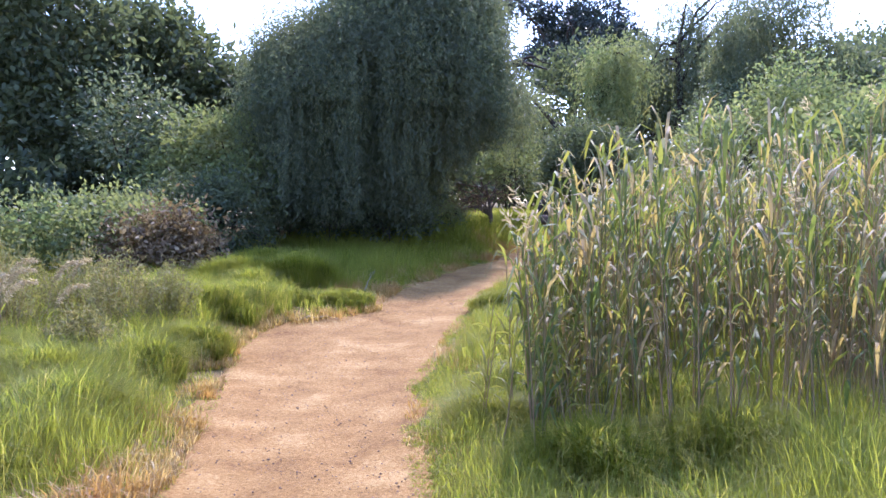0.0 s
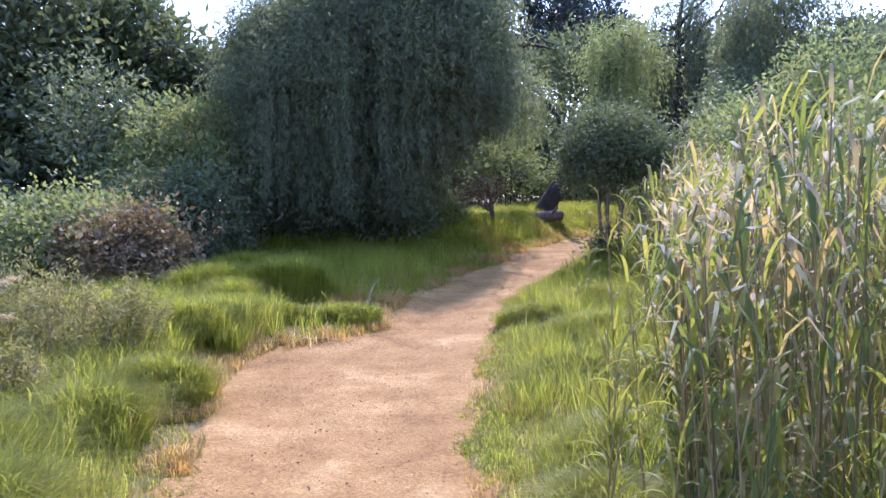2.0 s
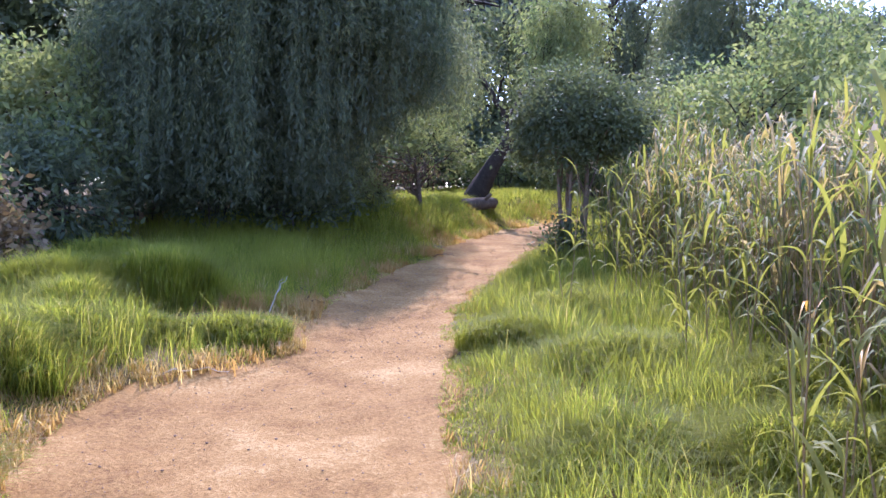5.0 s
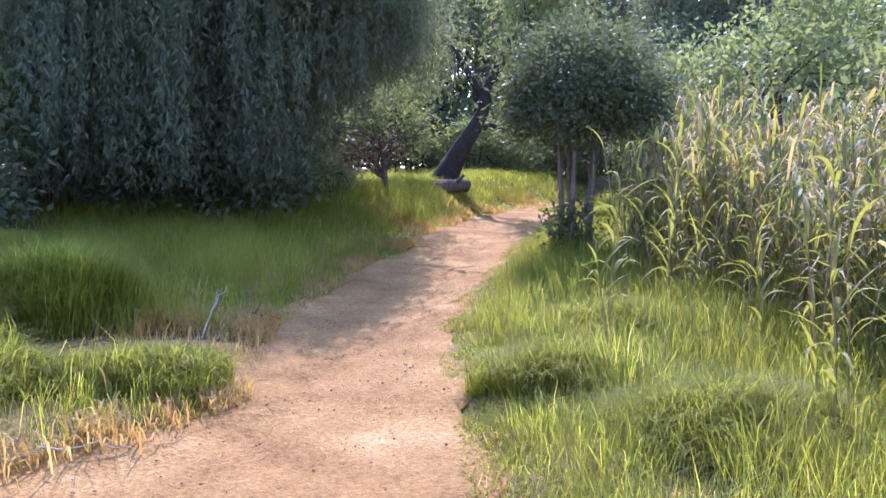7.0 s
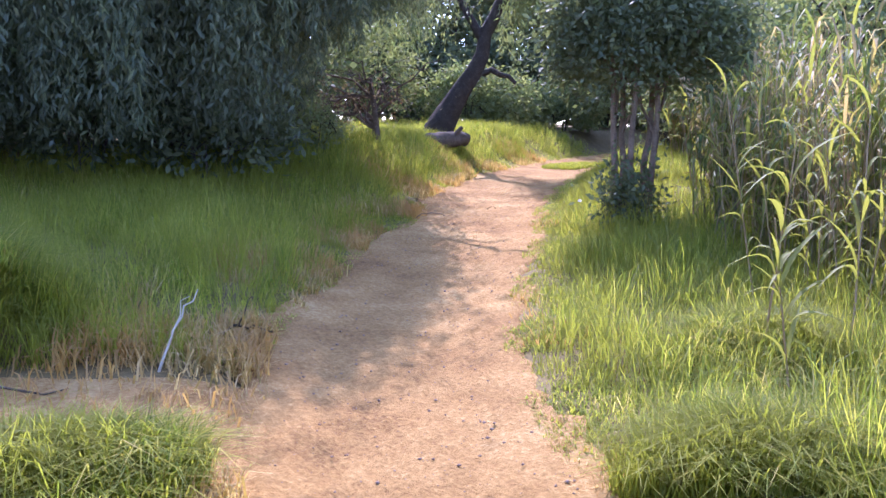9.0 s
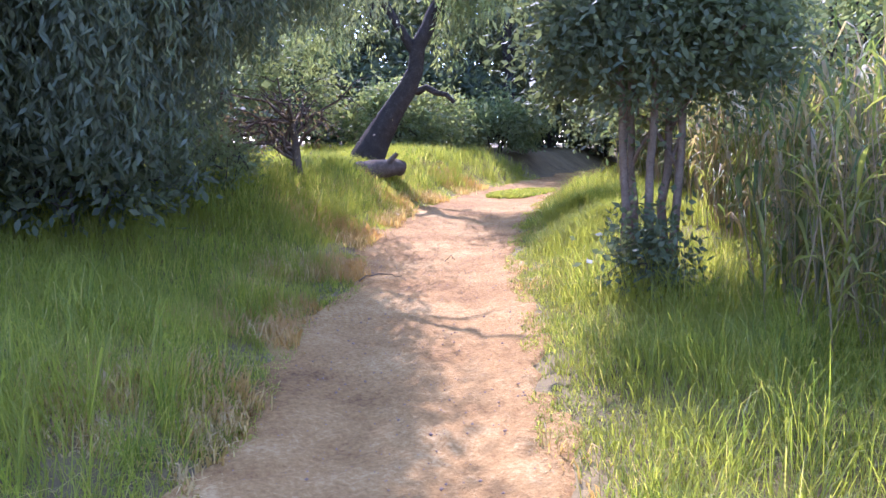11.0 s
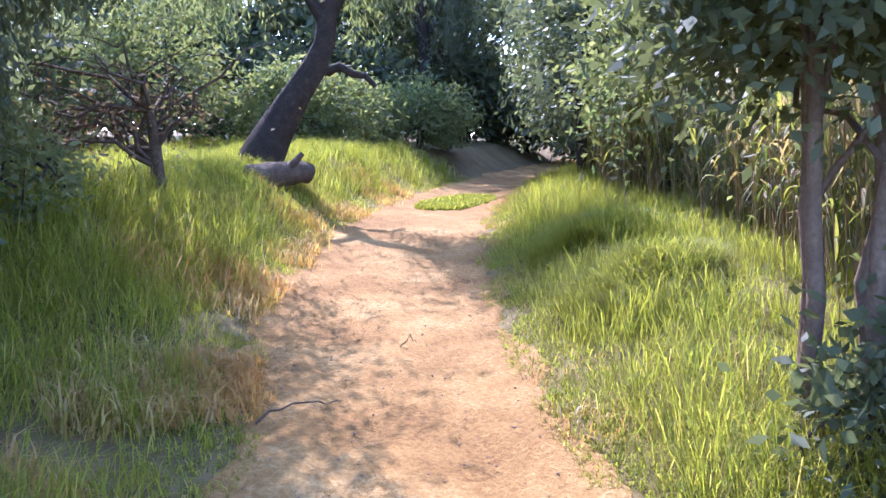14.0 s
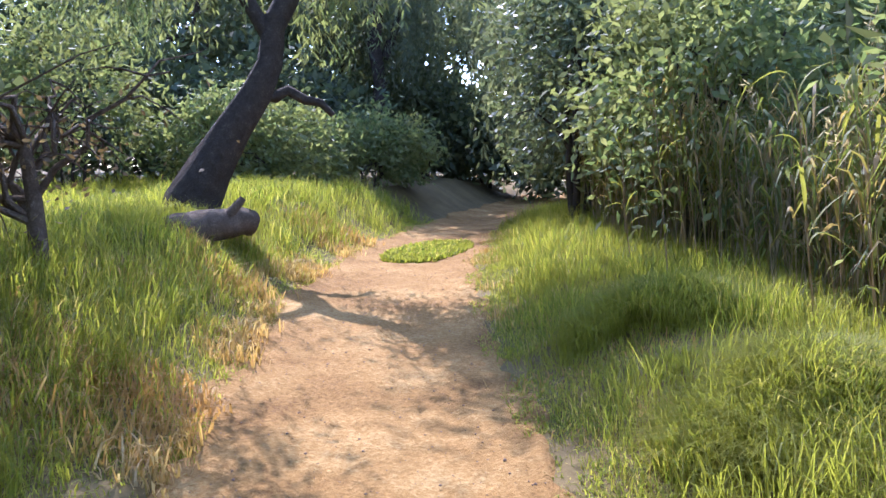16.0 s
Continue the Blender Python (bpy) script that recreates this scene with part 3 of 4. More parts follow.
leafy_tree("spreading_shrub", -5.6, 22.0, [(0, 0, 2.2, 1.6, 1.2, 0.9), (-0.9, -0.4, 1.5, 1.3, 1.0, 0.7), (0.7, -1.0, 1.2, 1.2, 0.9, 0.8)], M_BRIGHT, "spreading shrub with layered yellow-green boughs", "shrub", 230, 55, 0.26, (0.14, 0.06), 0.07, 3)
leafy_tree("shade_shrub", -4.9, 18.9, [(0, 0, 0.8, 1.0, 0.9, 1.0), (-0.9, 0.4, 0.9, 1.1, 1.0, 0.9)], M_DARK, "dark shrub in the willow shade", "shrub", 160, 55, 0.22, (0.13, 0.05), 0.04, 3)


def bramble_hedge(x, y, blobs, label, mat, clumps):
    ob = leafy_tree("bramble_hedge", x, y, blobs, mat, label, "hedge", clumps, 60, 0.2, (0.10, 0.055), 0.02, 4, M_RUST, "bramble hedge", None, 10)
    return ob


bramble_hedge(-6.0, 16.6, [(0, 0, 0.6, 1.5, 1.1, 0.78), (-1.5, 0.3, 0.6, 1.6, 1.2, 0.85), (-0.6, 1.0, 0.6, 1.4, 1.0, 0.9)], "dense bramble hedge with sunlit green top", M_BRIGHT, 300)
bramble_hedge(-9.3, 15.8, [(0, 0, 0.6, 1.8, 1.2, 0.85), (-1.8, 0.2, 0.6, 1.7, 1.3, 0.85)], "dense bramble hedge with sunlit green top", M_BRIGHT, 300)
bramble_hedge(-4.8, 15.9, [(0, 0, 0.45, 0.55, 0.5, 0.75), (-0.7, -0.2, 0.4, 0.7, 0.5, 0.7)], "end of the bramble hedge turned reddish brown", M_RUST, 130)


# ---- tall weeds on the left verge ----
def weed(x, y, h, r, label):
    """A bushy weed of thin stalks with fuzzy seed heads."""
    ob = root("tall_weed", x, y, None, label, "weed", "tall weeds on the verge")
    lines, tips = [], []
    for _ in range(46):
        a, q = rng.uniform(0, 6.28), rng.uniform(0.1, 1)
        tip = np.array([math.cos(a) * r * q, math.sin(a) * r * q, h * (1.05 - 0.35 * q) * rng.uniform(0.75, 1.1)])
        lines.append((bend(tip * [0.25, 0.25, 0] - [0, 0, 0.03], tip, 0.05, 5, 0.015), np.linspace(0.006, 0.002, 5)))
        tips.append(tip)
    tagged(part("stem_mass", tubes(lines, M_STALK, "stem_mass", 3), ob), kind="stuff")
    t = np.repeat(np.array(tips), 70, 0)
    s = rng.uniform(0, 1, len(t)) ** 1.4
    p = t * np.column_stack([1 - 0.35 * s, 1 - 0.35 * s, 1 - 0.75 * s]) + rng.normal(size=t.shape) * 0.045
    part("seed_fluff", leaves(p, rng.normal(size=p.shape) + [0, 0, 0.5], 0.05 * rng.uniform(0.5, 1.6, len(p)), 0.016, M_WEED, "seed_fluff"), ob)
    return ob


for x, y, h, r in ((-3.75, 9.8, 1.05, 0.6), (-4.4, 10.3, 1.1, 0.6), (-3.4, 10.5, 0.85, 0.45), (-4.9, 9.6, 1.1, 0.6), (-5.6, 10.8, 1.15, 0.7), (-3.6, 8.5, 0.65, 0.4)):
    weed(x, y, h, r, "bushy weed with fuzzy greyish seed heads in tall grass")


def plume_grass(x, y, h, a, label):
    """A tall grass stem whose feathery seed head arches over."""
    ob = root("plume_grass", x, y, None, label, "grass", "feathery grasses on the verge")
    out = np.array([math.cos(a), math.sin(a), 0])
    s_ = np.linspace(0, 1, 12)[:, None]
    pts = np.array([0, 0, -0.03]) + np.array([0, 0, 1.0]) * h * (s_ - 0.22 * s_ ** 6) + out * 0.34 * s_ ** 4
    part("stalk", tubes([(pts, np.linspace(0.004, 0.0015, 12))], M_STALK, "stalk", 4), ob)
    i = rng.uniform(7.6, 11.0, 260)
    p = np.column_stack([np.interp(i, np.arange(12), pts[:, k]) for k in range(3)]) + rng.normal(size=(260, 3)) * 0.012
    part("seed_head", leaves(p, rng.normal(size=p.shape) * 0.4 + out * 0.7 - [0, 0, 0.4], 0.04, 0.008, M_PLUME, "seed_head"), ob)
    for k in range(4):
        b = a + rng.normal() * 1.5
        ln = rng.uniform(0.3, 0.5)
        q = np.array([0, 0, rng.uniform(0.1, 0.5) * h])
        rows = [q + np.array([math.cos(b), math.sin(b), 0]) * ln * t * 0.7 + np.array([0, 0, ln * (t - 0.8 * t * t)]) for t in np.linspace(0, 1, 6)]
        side = np.array([-math.sin(b), math.cos(b), 0]) * 0.006
        v = [w for t, r in zip(np.linspace(1, 0.1, 6), rows) for w in (r - side * t, r + side * t)]
        part("leaf", raw_mesh("leaf", v, [(2 * j, 2 * j + 1, 2 * j + 3, 2 * j + 2) for j in range(5)], M_GRASS), ob)


for k in range(13):
    plume_grass(rng.uniform(-4.9, -3.0), rng.uniform(6.3, 8.6), rng.uniform(1.25, 1.7), rng.normal() * 0.7, "tall feathery grass with a drooping pale seed head")


# ---- tall grass of the meadow, left ----
def tall_grass(name, label, n, x0, x1, y0, y1, h0, h1, keep, mat, w=0.014):
    x, y = scatter(n, x0, x1, y0, y1)
    ok = keep(x, y)
    x, y = x[ok], y[ok]
    h = rng.uniform(h0, h1, len(x)) * (0.6 + 0.7 * clumpy(x, y, 1.6, 31))
    ww = w * rng.uniform(0.7, 1.4, len(x)) * (0.8 + 0.012 * np.maximum(y - 4, 0))
    tagged(new(name, blades(x, y, height(x, y), h, ww, rng.uniform(0.3, 1.3, len(x)), mat, name)), label, "grass", "", "stuff")


tall_grass("meadow_grass", "tall bright green meadow grass going to seed", 80000, -8.5, -2.3, 3.4, 13.2, 0.28, 0.68, lambda x, y: x < left_edge(y) - 0.7, M_GRASS, 0.0075)
tall_grass("meadow_grass", "green grass in front of hedge and willow", 52000, -9.0, 1.0, 12.0, 22.0, 0.16, 0.4, lambda x, y: (x < left_edge(y) - 1.0) & (((x + 1.7) / 1.25) ** 2 + ((y - 13.8) / 0.62) ** 2 > 1), M_GRASS, 0.008)
tall_grass("meadow_grass", "rough dry grass of the open land around", 110000, -18.0, 18.0, -8.0, 20.0, 0.2, 0.45, lambda x, y: ((x < left_edge(y) - 0.3) | (x > right_edge(y) + 0.3)) & ((y < 3.4) | (x < -8.0) | (x > right_edge(y) + 6)), M_GRASS, 0.022)
tall_grass("bank_grass", "sunlit grass on the bank beneath the dead bush", 60000, -1.0, 6.0, 21.0, 34.0, 0.14, 0.34, lambda x, y: x < left_edge(y) - 0.5, M_GRASS, 0.008)


# ---- reeds ----
def reed_geometry(x, y, z, h, droop=1.0, leaves_each=9, wide=0.026, tilt=0.08):
    """Stems and long drooping leaves of many reeds."""
    n = len(x)
    foot = np.stack([x, y, z - 0.05], 1)
    sway = rng.normal(size=(n, 2)) * tilt + [-0.03, 0.0]
    head = foot + np.column_stack([sway * h[:, None], h])
    a = np.linspace(0, 2 * np.pi, 3, endpoint=False)
    off = np.stack([np.cos(a), np.sin(a), 0 * a], 1)
    ring0 = foot[:, None] + off * 0.007
    ring1 = head[:, None] + off * 0.003
    sv = np.concatenate([ring0, ring1], 1).reshape(-1, 3)
    o = np.arange(n)[:, None, None] * 6
    quad = np.array([[0, 1, 4, 3], [1, 2, 5, 4], [2, 0, 3, 5]])
    sf = (o + quad).reshape(-1, 4)
    k = leaves_each
    idx = np.repeat(np.arange(n), k)
    t = rng.uniform(0.12, 1.0, n * k) ** 0.8
    p = foot[idx] + (head - foot)[idx] * t[:, None]
    ang = rng.normal(size=n * k) * 1.6 + 0.6
    out = np.stack([np.cos(ang), np.sin(ang), 0 * ang], 1)
    ln = rng.uniform(0.22, 0.5, n * k)
    side = np.stack([-np.sin(ang), np.cos(ang), rng.normal(size=n * k) * 0.3], 1) * (wide * rng.uniform(0.6, 1.2, n * k) / 2)[:, None]
    rise, dr = rng.uniform(0.3, 1.0, n * k), droop * rng.uniform(0.1, 1.0, n * k)
    up = np.array([0, 0, 1.0])
    q1 = p + out * (ln * 0.13)[:, None] + up * (ln * 0.55 * rise)[:, None]
    q2 = p + out * (ln * 0.32)[:, None] + up * (ln * (0.95 * rise - 0.15 * dr))[:, None]
    q3 = p + out * (ln * 0.58)[:, None] + up * (ln * (1.2 * rise - 0.85 * dr))[:, None]
    lv = np.stack([p - side * 0.4, p + side * 0.4, q1 + side, q1 - side, q2 + side * 0.8, q2 - side * 0.8, q3], 1).reshape(-1, 3)
    o = np.arange(n * k)[:, None] * 7
    lf = np.concatenate([o + [0, 1, 2], o + [0, 2, 3], o + [3, 2, 4], o + [3, 4, 5], o + [5, 4, 6]], 1).reshape(-1, 3)
    return sv, sf, lv, lf, head


def reed_bed(label, n, y0, y1, near, deep, h0, h1, keep=None, k=9):
    y = rng.uniform(y0, y1, n)
    d = near(y) + rng.uniform(0, 1, n) ** 1.7 * deep
    x = right_edge(y) + d
    ok = (((x - 3.2) / 1.0) ** 2 + ((y - 18.2) / 0.8) ** 2 > 1)
    if keep is not None:
        ok &= keep(x, y)
    x, y, d = x[ok], y[ok], d[ok]
    h = rng.uniform(h0, h1, len(x)) * (0.8 + 0.35 * clumpy(x, y, 1.3, 41)) * np.where(d - near(y) < 0.35, 0.8, 1)
    sv, sf, lv, lf, head = reed_geometry(x, y, height(x, y), h, 1.0, k)
    ob = root("reed_bed", float(x.mean()), float(y.mean()), 0, label, "reeds", "", "stuff")
    c = (-float(x.mean()), -float(y.mean()), 0)
    part("stalks", raw_mesh("stalks", sv, sf, M_STALK), ob).location = c
    part("reed_leaves", raw_mesh("reed_leaves", lv, lf, M_REED), ob).location = c
    some = head[rng.uniform(0, 1, len(head)) < 0.05]
    pl = np.repeat(some, 26, 0)
    s = rng.uniform(0, 1, len(pl))
    pl = pl + np.column_stack([-0.10 * s, rng.normal(size=len(pl)) * 0.02, 0.22 * s]) + rng.normal(size=pl.shape) * 0.016
    part("plumes", leaves(pl, rng.normal(size=pl.shape) * 0.5 + [-0.5, 0, 0.4], 0.06, 0.014, M_PLUME, "plumes"), ob).location = c


near_line = smooth_curve([0, 4.8, 6, 7, 8.2, 9.4, 10.5, 11.5, 12.5, 14, 16, 17.5, 19, 22, 26, 30], [0.6, 0.6, 0.8, 1.15, 1.65, 2.3, 2.5, 2.5, 2.5, 2.7, 2.2, 1.6, 2.2, 2.6, 2.0, 1.6], 0.3)
reed_bed("tall green and tan reeds crowding the path side", 480, 5.0, 9.6, near_line, 3.6, 1.45, 2.15, None, 10)
reed_bed("tall green and tan reeds with drooping leaves", 1200, 9.4, 18.5, near_line, 3.4, 1.4, 2.0)
reed_bed("tall reeds behind the nearer reeds", 1300, 7.0, 24.0, lambda y: near_line(y) + 2.4, 5.0, 1.8, 2.5, None, 8)
reed_bed("reeds and cane beyond the round tree", 1500, 19.2, 31.0, near_line, 3.0, 1.3, 2.3, None, 9)


def single_reed(seed, h, gold):
    """One reed: a stalk and its leaves, each a part."""
    ob = root("reed", 0, 0, 0, "tall single reed with long drooping blade leaves" if not gold else "tall reed with a bright yellow dying leaf", "reed", "reeds at the path side")
    lx, ly = rng.normal() * 0.08, rng.normal() * 0.06
    pts = bend((0, 0, -0.05), (lx * h, ly * h, h), 0, 7, 0.006)
    part("stalk", tubes([(pts, np.linspace(0.009, 0.004, 7))], M_STALK, "stalk", 6), ob)
    for i in range(10):
        t = rng.uniform(0.22, 1.0)
        p = np.array([np.interp(t * h, pts[:, 2], pts[:, 0]), np.interp(t * h, pts[:, 2], pts[:, 1]), t * h])
        a = (i % 2) * np.pi + rng.normal() * 0.7
        out, sd = np.array([math.cos(a), math.sin(a), 0]), np.array([-math.sin(a), math.cos(a), 0.2])
        ln, wd = rng.uniform(0.35, 0.6), rng.uniform(0.02, 0.042)
        dr = rng.uniform(0.0, 1.0)
        v, f = [], []
        for j, s in enumerate(np.linspace(0, 1, 7)):
            c = p + out * ln * s * (0.2 + 0.5 * s) + np.array([0, 0, ln * (1.0 * s - (0.15 + dr) * s * s)])
            w = wd * (0.45 + 2.2 * s * (1 - s)) * (1 - s ** 4) / 2
            v += [c - sd * w, c + np.array([0, 0, -w * 0.5]), c + sd * w]
            if j:
                f += [(3 * j - 3, 3 * j - 2, 3 * j + 1, 3 * j), (3 * j - 2, 3 * j - 1, 3 * j + 2, 3 * j + 1)]
        part("leaf", raw_mesh("leaf", v, f, M_GOLD if gold and i < 2 else M_REED, True), ob)
    return ob


templates = [single_reed(k, 1.25 + 0.22 * (k % 5), k == 3) for k in range(7)]
spots = []
for k in range(74):
    y = rng.uniform(5.0, 17.0)
    spots.append((float(right_edge(y) + near_line(y) - rng.uniform(-0.3, 0.5)), y))
for k in range(14):
    y = rng.uniform(5.0, 8.6)
    spots.append((float(right_edge(y) + near_line(y) + rng.uniform(-0.1, 0.5)), y))
spots += [(1.85, 11.2), (1.98, 11.5), (1.6, 13.4), (1.75, 13.9), (2.15, 13.7), (2.4, 14.9), (2.6, 14.2), (2.9, 15.4), (1.75, 9.4), (4.9, 20.2), (5.3, 21.4), (5.9, 23.2), (6.4, 24.2), (4.6, 19.5)]
for k, (x, y) in enumerate(spots):
    m = pose(x, y, float(height(x, y)), 0, 0, rng.uniform(0, 360)) @ Matrix.Diagonal((*[0.82 if y < 9.5 else 0.92] * 3, 1))
    if k < len(templates):
        templates[k].matrix_basis = m
    else:
        copy_thing(templates[[0, 1, 2, 4, 5, 6, 0, 3][k % 8] if k % 24 == 7 else [0, 1, 2, 4, 5, 6][k % 6]], m)


# ---- shrubs on the right, beyond the round tree ----
leafy_tree("bank_shrub", 7.6, 24.4, [(0, 0, 1.5, 1.2, 1.2, 1.5), (0.8, 1.0, 1.9, 1.3, 1.2, 1.6)], M_BRIGHT, "tall leafy shrub mixed with cane on the bank", "shrub", 260, 55, 0.22, (0.11, 0.05), 0.05, 4)
leafy_tree("bank_shrub", 8.6, 27.6, [(0, 0, 1.9, 1.1, 1.2, 1.9), (0.9, 0.9, 2.6, 1.3, 1.2, 2.0)], M_GREY, "tall grey-green shrub overhanging the path bend", "shrub", 260, 55, 0.24, (0.11, 0.05), 0.06, 4)
leafy_tree("bank_shrub", 7.2, 20.6, [(0, 0, 1.6, 1.4, 1.2, 1.6), (1.4, 0.3, 2.4, 1.5, 1.4, 2.0)], M_BRIGHT, "tall bright green shrub rising behind the reeds", "shrub", 260, 55, 0.26, (0.12, 0.055), 0.06, 4)
for x, y, h in ((9.5, 18.0, 3.6), (12.5, 22.0, 4.6), (13.2, 17.0, 4.2), (15.5, 25.5, 5.6), (10.8, 25.5, 4.2)):
    leafy_tree("thicket_tree", x, y, [(0, 0, h * 0.5, 1.9, 1.8, h * 0.45), (1.5, 0.6, h * 0.42, 1.6, 1.6, h * 0.4), (-1.3, 0.3, h * 0.38, 1.4, 1.4, h * 0.36)], M_BRIGHT, "bright green bushy tree behind the reed bed", "tree", 260, 55, 0.32, (0.17, 0.08), 0.1, 2, None, "thicket behind the reeds")

# ---- leafy bushes on the bank at the willow's edge ----
for x, y, h in ((-0.55, 22.6, 1.0), (-0.15, 23.6, 1.05), (0.1, 22.6, 0.6)):
    leafy_tree("bank_bush", x, y, [(0, 0, h * 0.5, 0.4, 0.35, h * 0.5), (0.25, 0.1, h * 0.4, 0.3, 0.3, h * 0.4)], M_BRIGHT, "leafy green bush at the edge of the willow shade", "bush", 48, 36, 0.11, (0.075, 0.026), 0.012, 4, None, "bushes on the bank", None, 5)

# ---- the wood that closes the view ----
WOOD = [(6.2, 40.5, 7.5, M_DARK), (10.5, 41.5, 8.5, M_DARK), (15.2, 44.5, 9.0, M_DARK), (19.5, 40.0, 8.5, M_DARK), (17.6, 34.0, 7.5, M_DARK), (14.4, 31.2, 6.5, M_DARK), (23.0, 34.0, 9.0, M_DARK),
        (1.5, 39.0, 6.0, M_DARK), (-3.0, 38.0, 7.5, M_DARK), (24.0, 45.0, 10.0, M_DARK), (20.0, 27.0, 6.5, M_BRIGHT), (-8.0, 42.0, 7.0, M_DARK)]
for x, y, h, mt in WOOD:
    leafy_tree("wood_tree", x, y, [(0, 0, h * 0.55, 2.6, 2.4, h * 0.42), (1.8, -0.5, h * 0.3, 2.0, 1.8, h * 0.3), (-1.8, -0.4, h * 0.32, 2.0, 1.8, h * 0.32)], mt, "dark leafy tree of the wood around the bend", "tree", 200, 55, 0.42, (0.27, 0.13), 0.2, 1, None, "trees of the wood")
for x, y, bl, lb in ((5.2, 33.2, [(0, 0, 0.8, 1.2, 0.8, 0.9), (1.2, 0.5, 0.7, 1.1, 0.8, 0.8)], "low bright green undergrowth behind the leaning willow"),
                     (2.6, 33.0, [(0, 0, 1.5, 1.3, 0.9, 1.5), (-1.1, 0, 1.2, 1.0, 0.9, 1.3)], "bright sunlit willow scrub behind the log"),
                     (8.6, 34.5, [(0, 0, 0.6, 1.4, 0.8, 0.7)], "low bright green undergrowth beside the far path")):
    leafy_tree("undergrowth", x, y, bl, M_BRIGHT, lb, "shrub", 170, 55, 0.22, (0.13, 0.05), 0.03, 3)


for x, y in ((12.6, 39.5), (15.4, 40.5), (17.5, 38.2), (-6.0, 31.0), (-3.0, 28.5), (-1.6, 31.0), (-9.5, 24.5), (-12.5, 20.5), (3.8, 36.5), (7.5, 37.0), (-16.5, 19.5), (18.5, 20.5), (20.0, 31.0)):
    leafy_tree("thicket_shrub", x, y, [(0, 0, 1.2, 2.0, 1.4, 1.5), (1.5, 0.3, 0.9, 1.6, 1.2, 1.2), (-1.5, 0.2, 0.9, 1.6, 1.2, 1.2)], M_DARK, "dense dark shrub filling the gap beneath the trees", "shrub", 140, 50, 0.3, (0.24, 0.12), 0.05, 3, None, "thicket beneath the trees", None, 6)


def wood_edge():
    """The far belt of woodland all round."""
    blobs = []
    for k in range(120):
        a = 2 * np.pi * k / 120
        q = 62 + 8 * math.sin(5 * a) + rng.uniform(-3, 3)
        x, y = 4 + q * math.sin(a), 14 + q * math.cos(a)
        h = rng.uniform(3.0, 5.0)
        blobs.append((x, y, float(height(x, y)) + h * 0.5, 3.2, 3.2, h * 0.9))
    p, d, c = clump_points(blobs, 1500, 22, 0.9)
    tagged(new("far_wood", leaves(p, d, 1.0, 0.6, M_DARK, "far_wood")), "distant belt of dark woodland round the meadow", "woodland", "", "stuff")


wood_edge()


# Low dark shrubs added to hide the bright strip of ground under the willow.
for x, y in ((-4.2, 22.2), (-2.8, 21.4), (-1.3, 21.3), (-2.0, 22.8)):
    leafy_tree("shade_shrub", x, y, [(0, 0, 0.5, 0.75, 0.6, 0.7), (0.4, 0.2, 0.4, 0.6, 0.5, 0.6)], M_DARK, "dark low undergrowth added inside the willow to hide bright ground", "shrub", 70, 50, 0.18, (0.12, 0.05), 0.02, 3, None, "undergrowth inside the willow", None, 4)


# ---- pines on the skyline ----
def pine(x, y, h, r, z):
    ob = root("pine_tree", x, y, z, "dark flat-topped pine on the skyline", "pine tree", "pines on the skyline")
    pts = bend((0, 0, -0.3), (0.4, 0, h * 0.9), 0, 8, 0.12)
    part("trunk", tubes([(pts, np.linspace(0.4, 0.12, 8))], M_BARK, "trunk", 8, 0.08), ob)
    blobs = [(rng.normal() * r * 0.5, rng.normal() * r * 0.4, h * rng.uniform(0.6, 0.98), r * rng.uniform(0.35, 0.6), r * 0.5, h * 0.09) for _ in range(9)]
    p, d, c = clump_points(blobs, 170, 45, 0.42)
    part("crown", leaves(p, d + [0, 0, 0.5], 0.5, 0.12, M_PINE, "crown"), ob)
    for b in blobs:
        part("limb", tubes([(bend(pts[5], b[:3], 0.3, 6, 0.1), np.linspace(0.14, 0.03, 6))], M_BARK, "limb", 5), ob)


for x, y, h, r in ((7.6, 52, 12.5, 3.4), (10.5, 56, 11.5, 3.2), (33, 62, 12, 3.5), (38, 63, 12.5, 3.6), (43, 62, 12, 3.6), (48, 60, 13, 3.8), (15, 62, 10, 3.5), (22, 60, 9.5, 3.4)):
    pine(x, y, h, r, float(height(x, y)))


# ---- the dead bush, log and sticks ----
def dead_bush(x, y, label, h=1.2):
    ob = root("dead_bush", x, y, None, label, "dead bush")
    trunk = bend((0, 0, -0.1), (-0.08, 0, h * 0.62), 0, 6, 0.02)
    part("trunk", tubes([(trunk, np.linspace(0.07, 0.045, 6))], M_DEAD, "trunk", 8, 0.1), ob)
    for k in range(15):
        src = trunk[rng.integers(2, 6)]
        tip = np.array([rng.uniform(-1.6, 0.8), rng.uniform(-0.6, 0.5), h * rng.uniform(0.35, 1.1)])
        main = bend(src, tip, 0.12, 7, 0.05)
        twigs = [(main, np.linspace(0.028, 0.006, 7))]
        for _ in range(5):
            q = main[rng.integers(2, 7)]
            twigs.append((bend(q, q + rng.normal(size=3) * [0.28, 0.2, 0.22], 0.03, 4, 0.02), np.linspace(0.009, 0.003, 4)))
        part("branch", tubes(twigs, M_DEAD, "branch", 4), ob)
    p = rng.normal(size=(420, 3)) * [0.6, 0.3, 0.2] + [-0.4, 0, h * 0.6]
    part("withered_leaves", leaves(p, rng.normal(size=p.shape), 0.07, 0.03, M_RUST, "withered_leaves"), ob)
    return ob


dead_bush(1.4, 24.6, "small grey dead bush with bare twisted branches", 1.35)
dead_bush(0.5, 24.9, "low heap of reddish dead brushwood in the grass", 0.7)


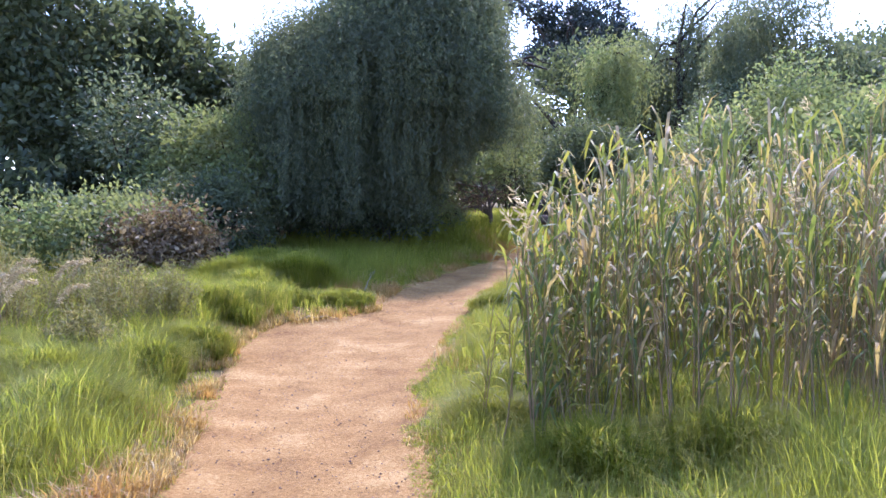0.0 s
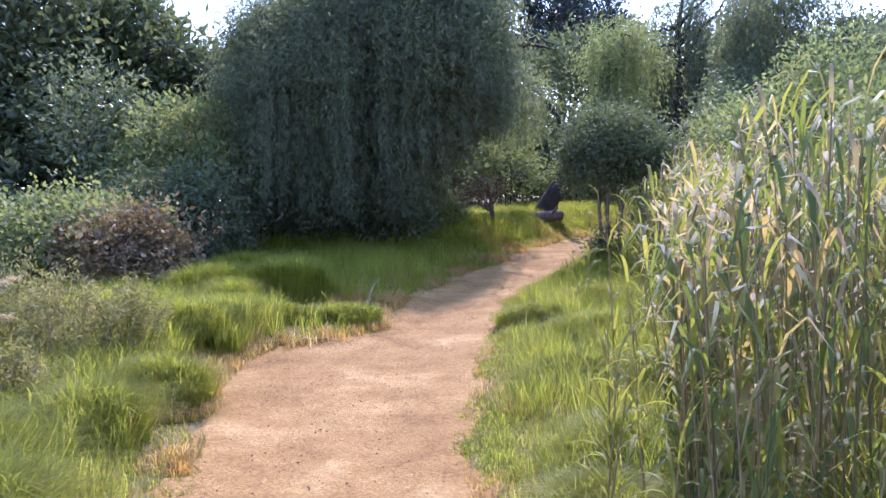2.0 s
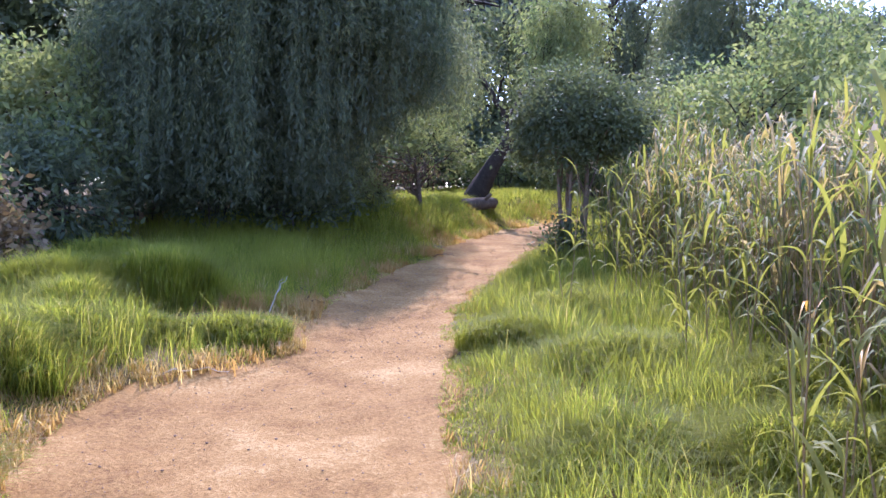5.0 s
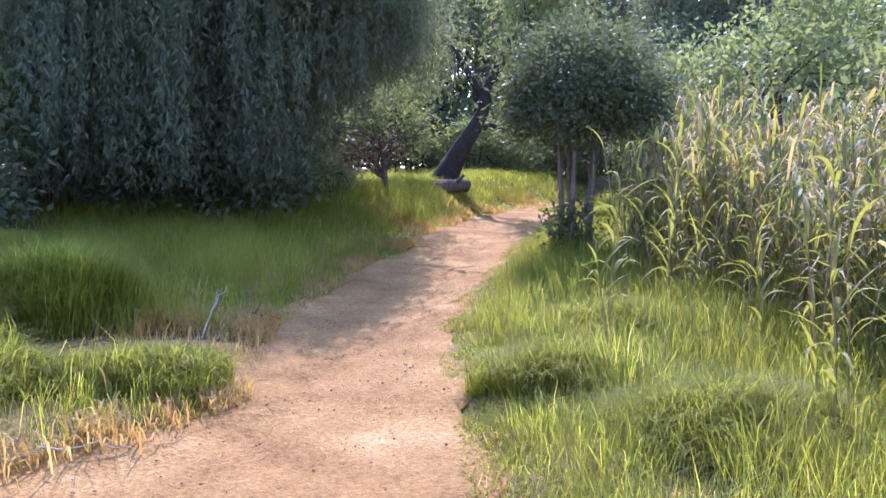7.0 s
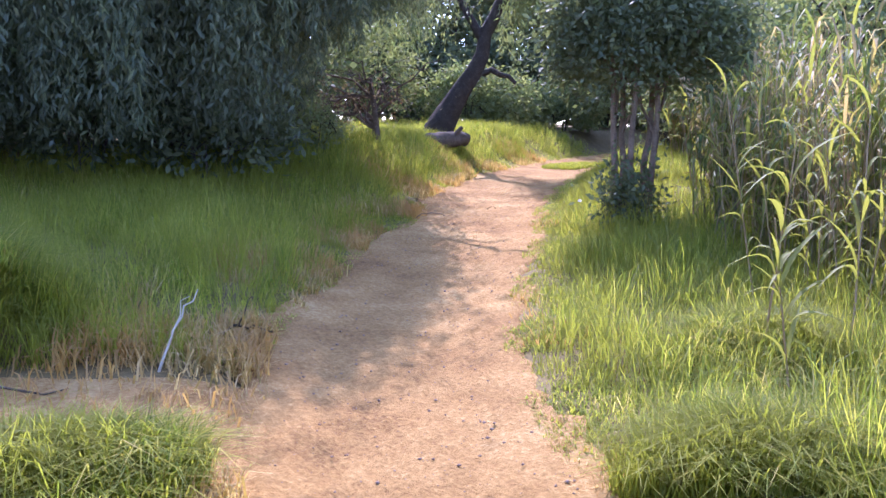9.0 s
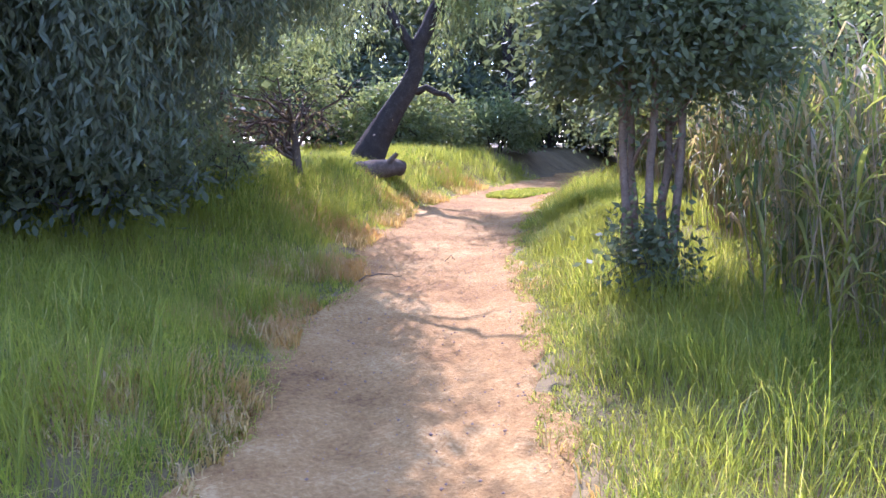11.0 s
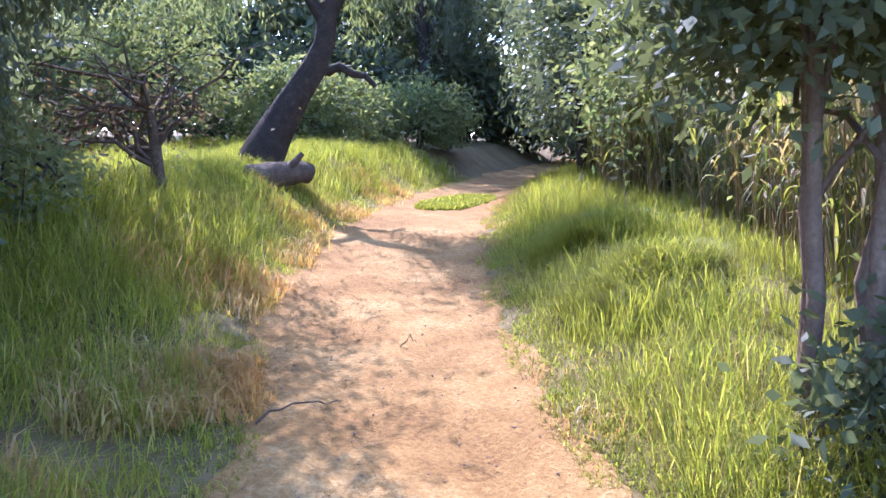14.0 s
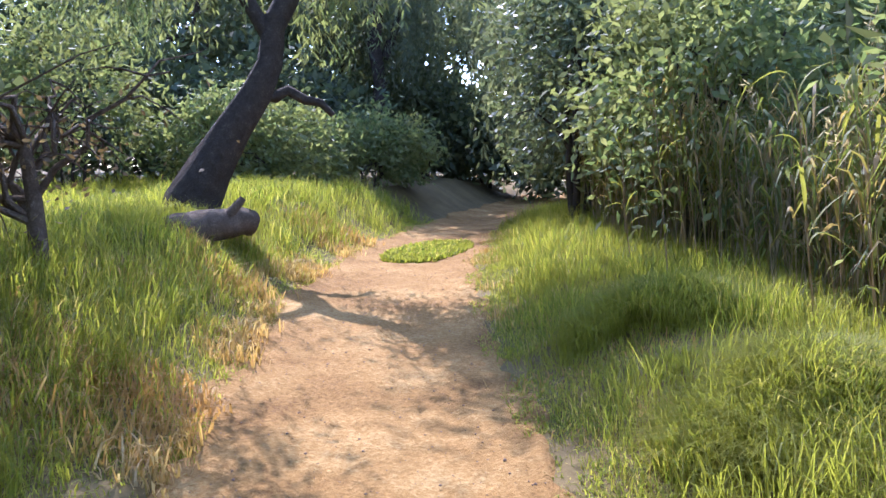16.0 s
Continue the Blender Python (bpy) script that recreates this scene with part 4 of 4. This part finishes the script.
def fallen_log():
    ob = root("fallen_log", 3.1, 26.7, None, "short thick weathered log lying in the grass", "log")
    pts = bend((-0.4, -0.1, 0.12), (0.5, 0.2, 0.22), 0.04, 9, 0.015)
    part("log_body", tubes([(np.concatenate([pts[:1], pts, pts[-1:]]), np.array([0.01, *np.linspace(0.19, 0.14, 9), 0.01]))], M_DEAD, "log_body", 12, 0.07), ob)
    part("branch_stub", tubes([(bend((0.2, 0.05, 0.28), (0.36, 0.0, 0.48), 0, 4, 0.01), np.linspace(0.06, 0.035, 4))], M_DEAD, "branch_stub", 7, 0.08), ob)


fallen_log()


def stick(x, y, a, b, r, label, mat, arms=1):
    ob = root("stick", x, y, None, label, "stick", "fallen sticks")
    a, b = np.array(a, float), np.array(b, float)
    main = bend(a, b, 0.04, 8, 0.012)
    part("shaft", tubes([(main, np.linspace(r, r * 0.4, 8))], mat, "shaft", 6, 0.1), ob)
    for k in range(arms):
        q = main[3 + k]
        part("twig", tubes([(bend(q, q + np.array([0.08 * (-1) ** k, 0.05, 0.16]), 0.02, 4, 0.008), np.linspace(r * 0.5, r * 0.2, 4))], mat, "twig", 5), ob)


stick(-1.3, 14.35, (-0.04, -0.02, 0.0), (0.15, 0.06, 0.40), 0.008, "bleached forked stick standing up in the grass", M_PALE, 1)
stick(-2.0, 13.9, (-0.35, -0.1, 0.03), (0.3, 0.1, 0.05), 0.010, "dry twig lying on the bare earth", M_DEAD)
stick(-1.75, 12.0, (-0.3, -0.08, 0.03), (0.25, 0.06, 0.04), 0.007, "pale dry reed stem lying beside the path", M_PALE, 0)
stick(1.35, 19.9, (-0.25, -0.1, 0.04), (0.2, 0.06, 0.05), 0.007, "dead twig fallen at the path edge", M_DEAD, 0)
stick(2.35, 20.9, (-0.06, -0.02, 0.02), (0.07, 0.02, 0.02), 0.004, "thin dark twig lying on the path", M_BARK, 0)
stick(-0.9, 14.9, (-0.2, 0, 0.03), (0.15, 0.03, 0.05), 0.010, "dead twig at the path edge", M_BARK, 1)

# ---- grass island in the bend ----
n = 7000
a, r = rng.uniform(0, 6.283, n), np.sqrt(rng.uniform(0, 1, n))
gx, gy = 6.75 + 0.95 * r * np.cos(a) + 0.5 * r * np.sin(a), 28.7 + 0.95 * r * np.cos(a) - 0.2 * r * np.sin(a)
tagged(new("grass_island", blades(gx, gy, height(gx, gy), 0.09 * rng.uniform(0.5, 1.4, n), np.full(n, 0.02), rng.uniform(0.2, 0.9, n), M_GRASS, "grass_island")), "patch of short grass in the bend of path", "grass", "", "stuff")


# ---- loose stones and straw on the path ----
def pebbles(n):
    y = 4.2 + 30 * rng.uniform(0, 1, n) ** 1.2
    s = rng.uniform(0.03, 0.97, n)
    x = left_edge(y) + (right_edge(y) - left_edge(y)) * s
    z = height(x, y) + 0.012
    r = 0.003 + 0.008 * rng.uniform(0, 1, n) ** 4
    octa = np.array([[1, 0, 0], [0, 1, 0], [-1, 0, 0], [0, -1, 0], [0, 0, 0.7], [0, 0, -0.7]])
    tri = np.array([[0, 1, 4], [1, 2, 4], [2, 3, 4], [3, 0, 4], [1, 0, 5], [2, 1, 5], [3, 2, 5], [0, 3, 5]])
    v = np.stack([x, y, z], 1)[:, None] + octa * r[:, None, None] * rng.uniform(0.6, 1.4, (n, 6, 1))
    f = (np.arange(n)[:, None, None] * 6 + tri).reshape(-1, 3)
    tagged(new("path_grit", raw_mesh("path_grit", v.reshape(-1, 3), f, M_STONE)), "loose grit and small stones on the dirt path", "gravel", "", "stuff")


pebbles(6000)
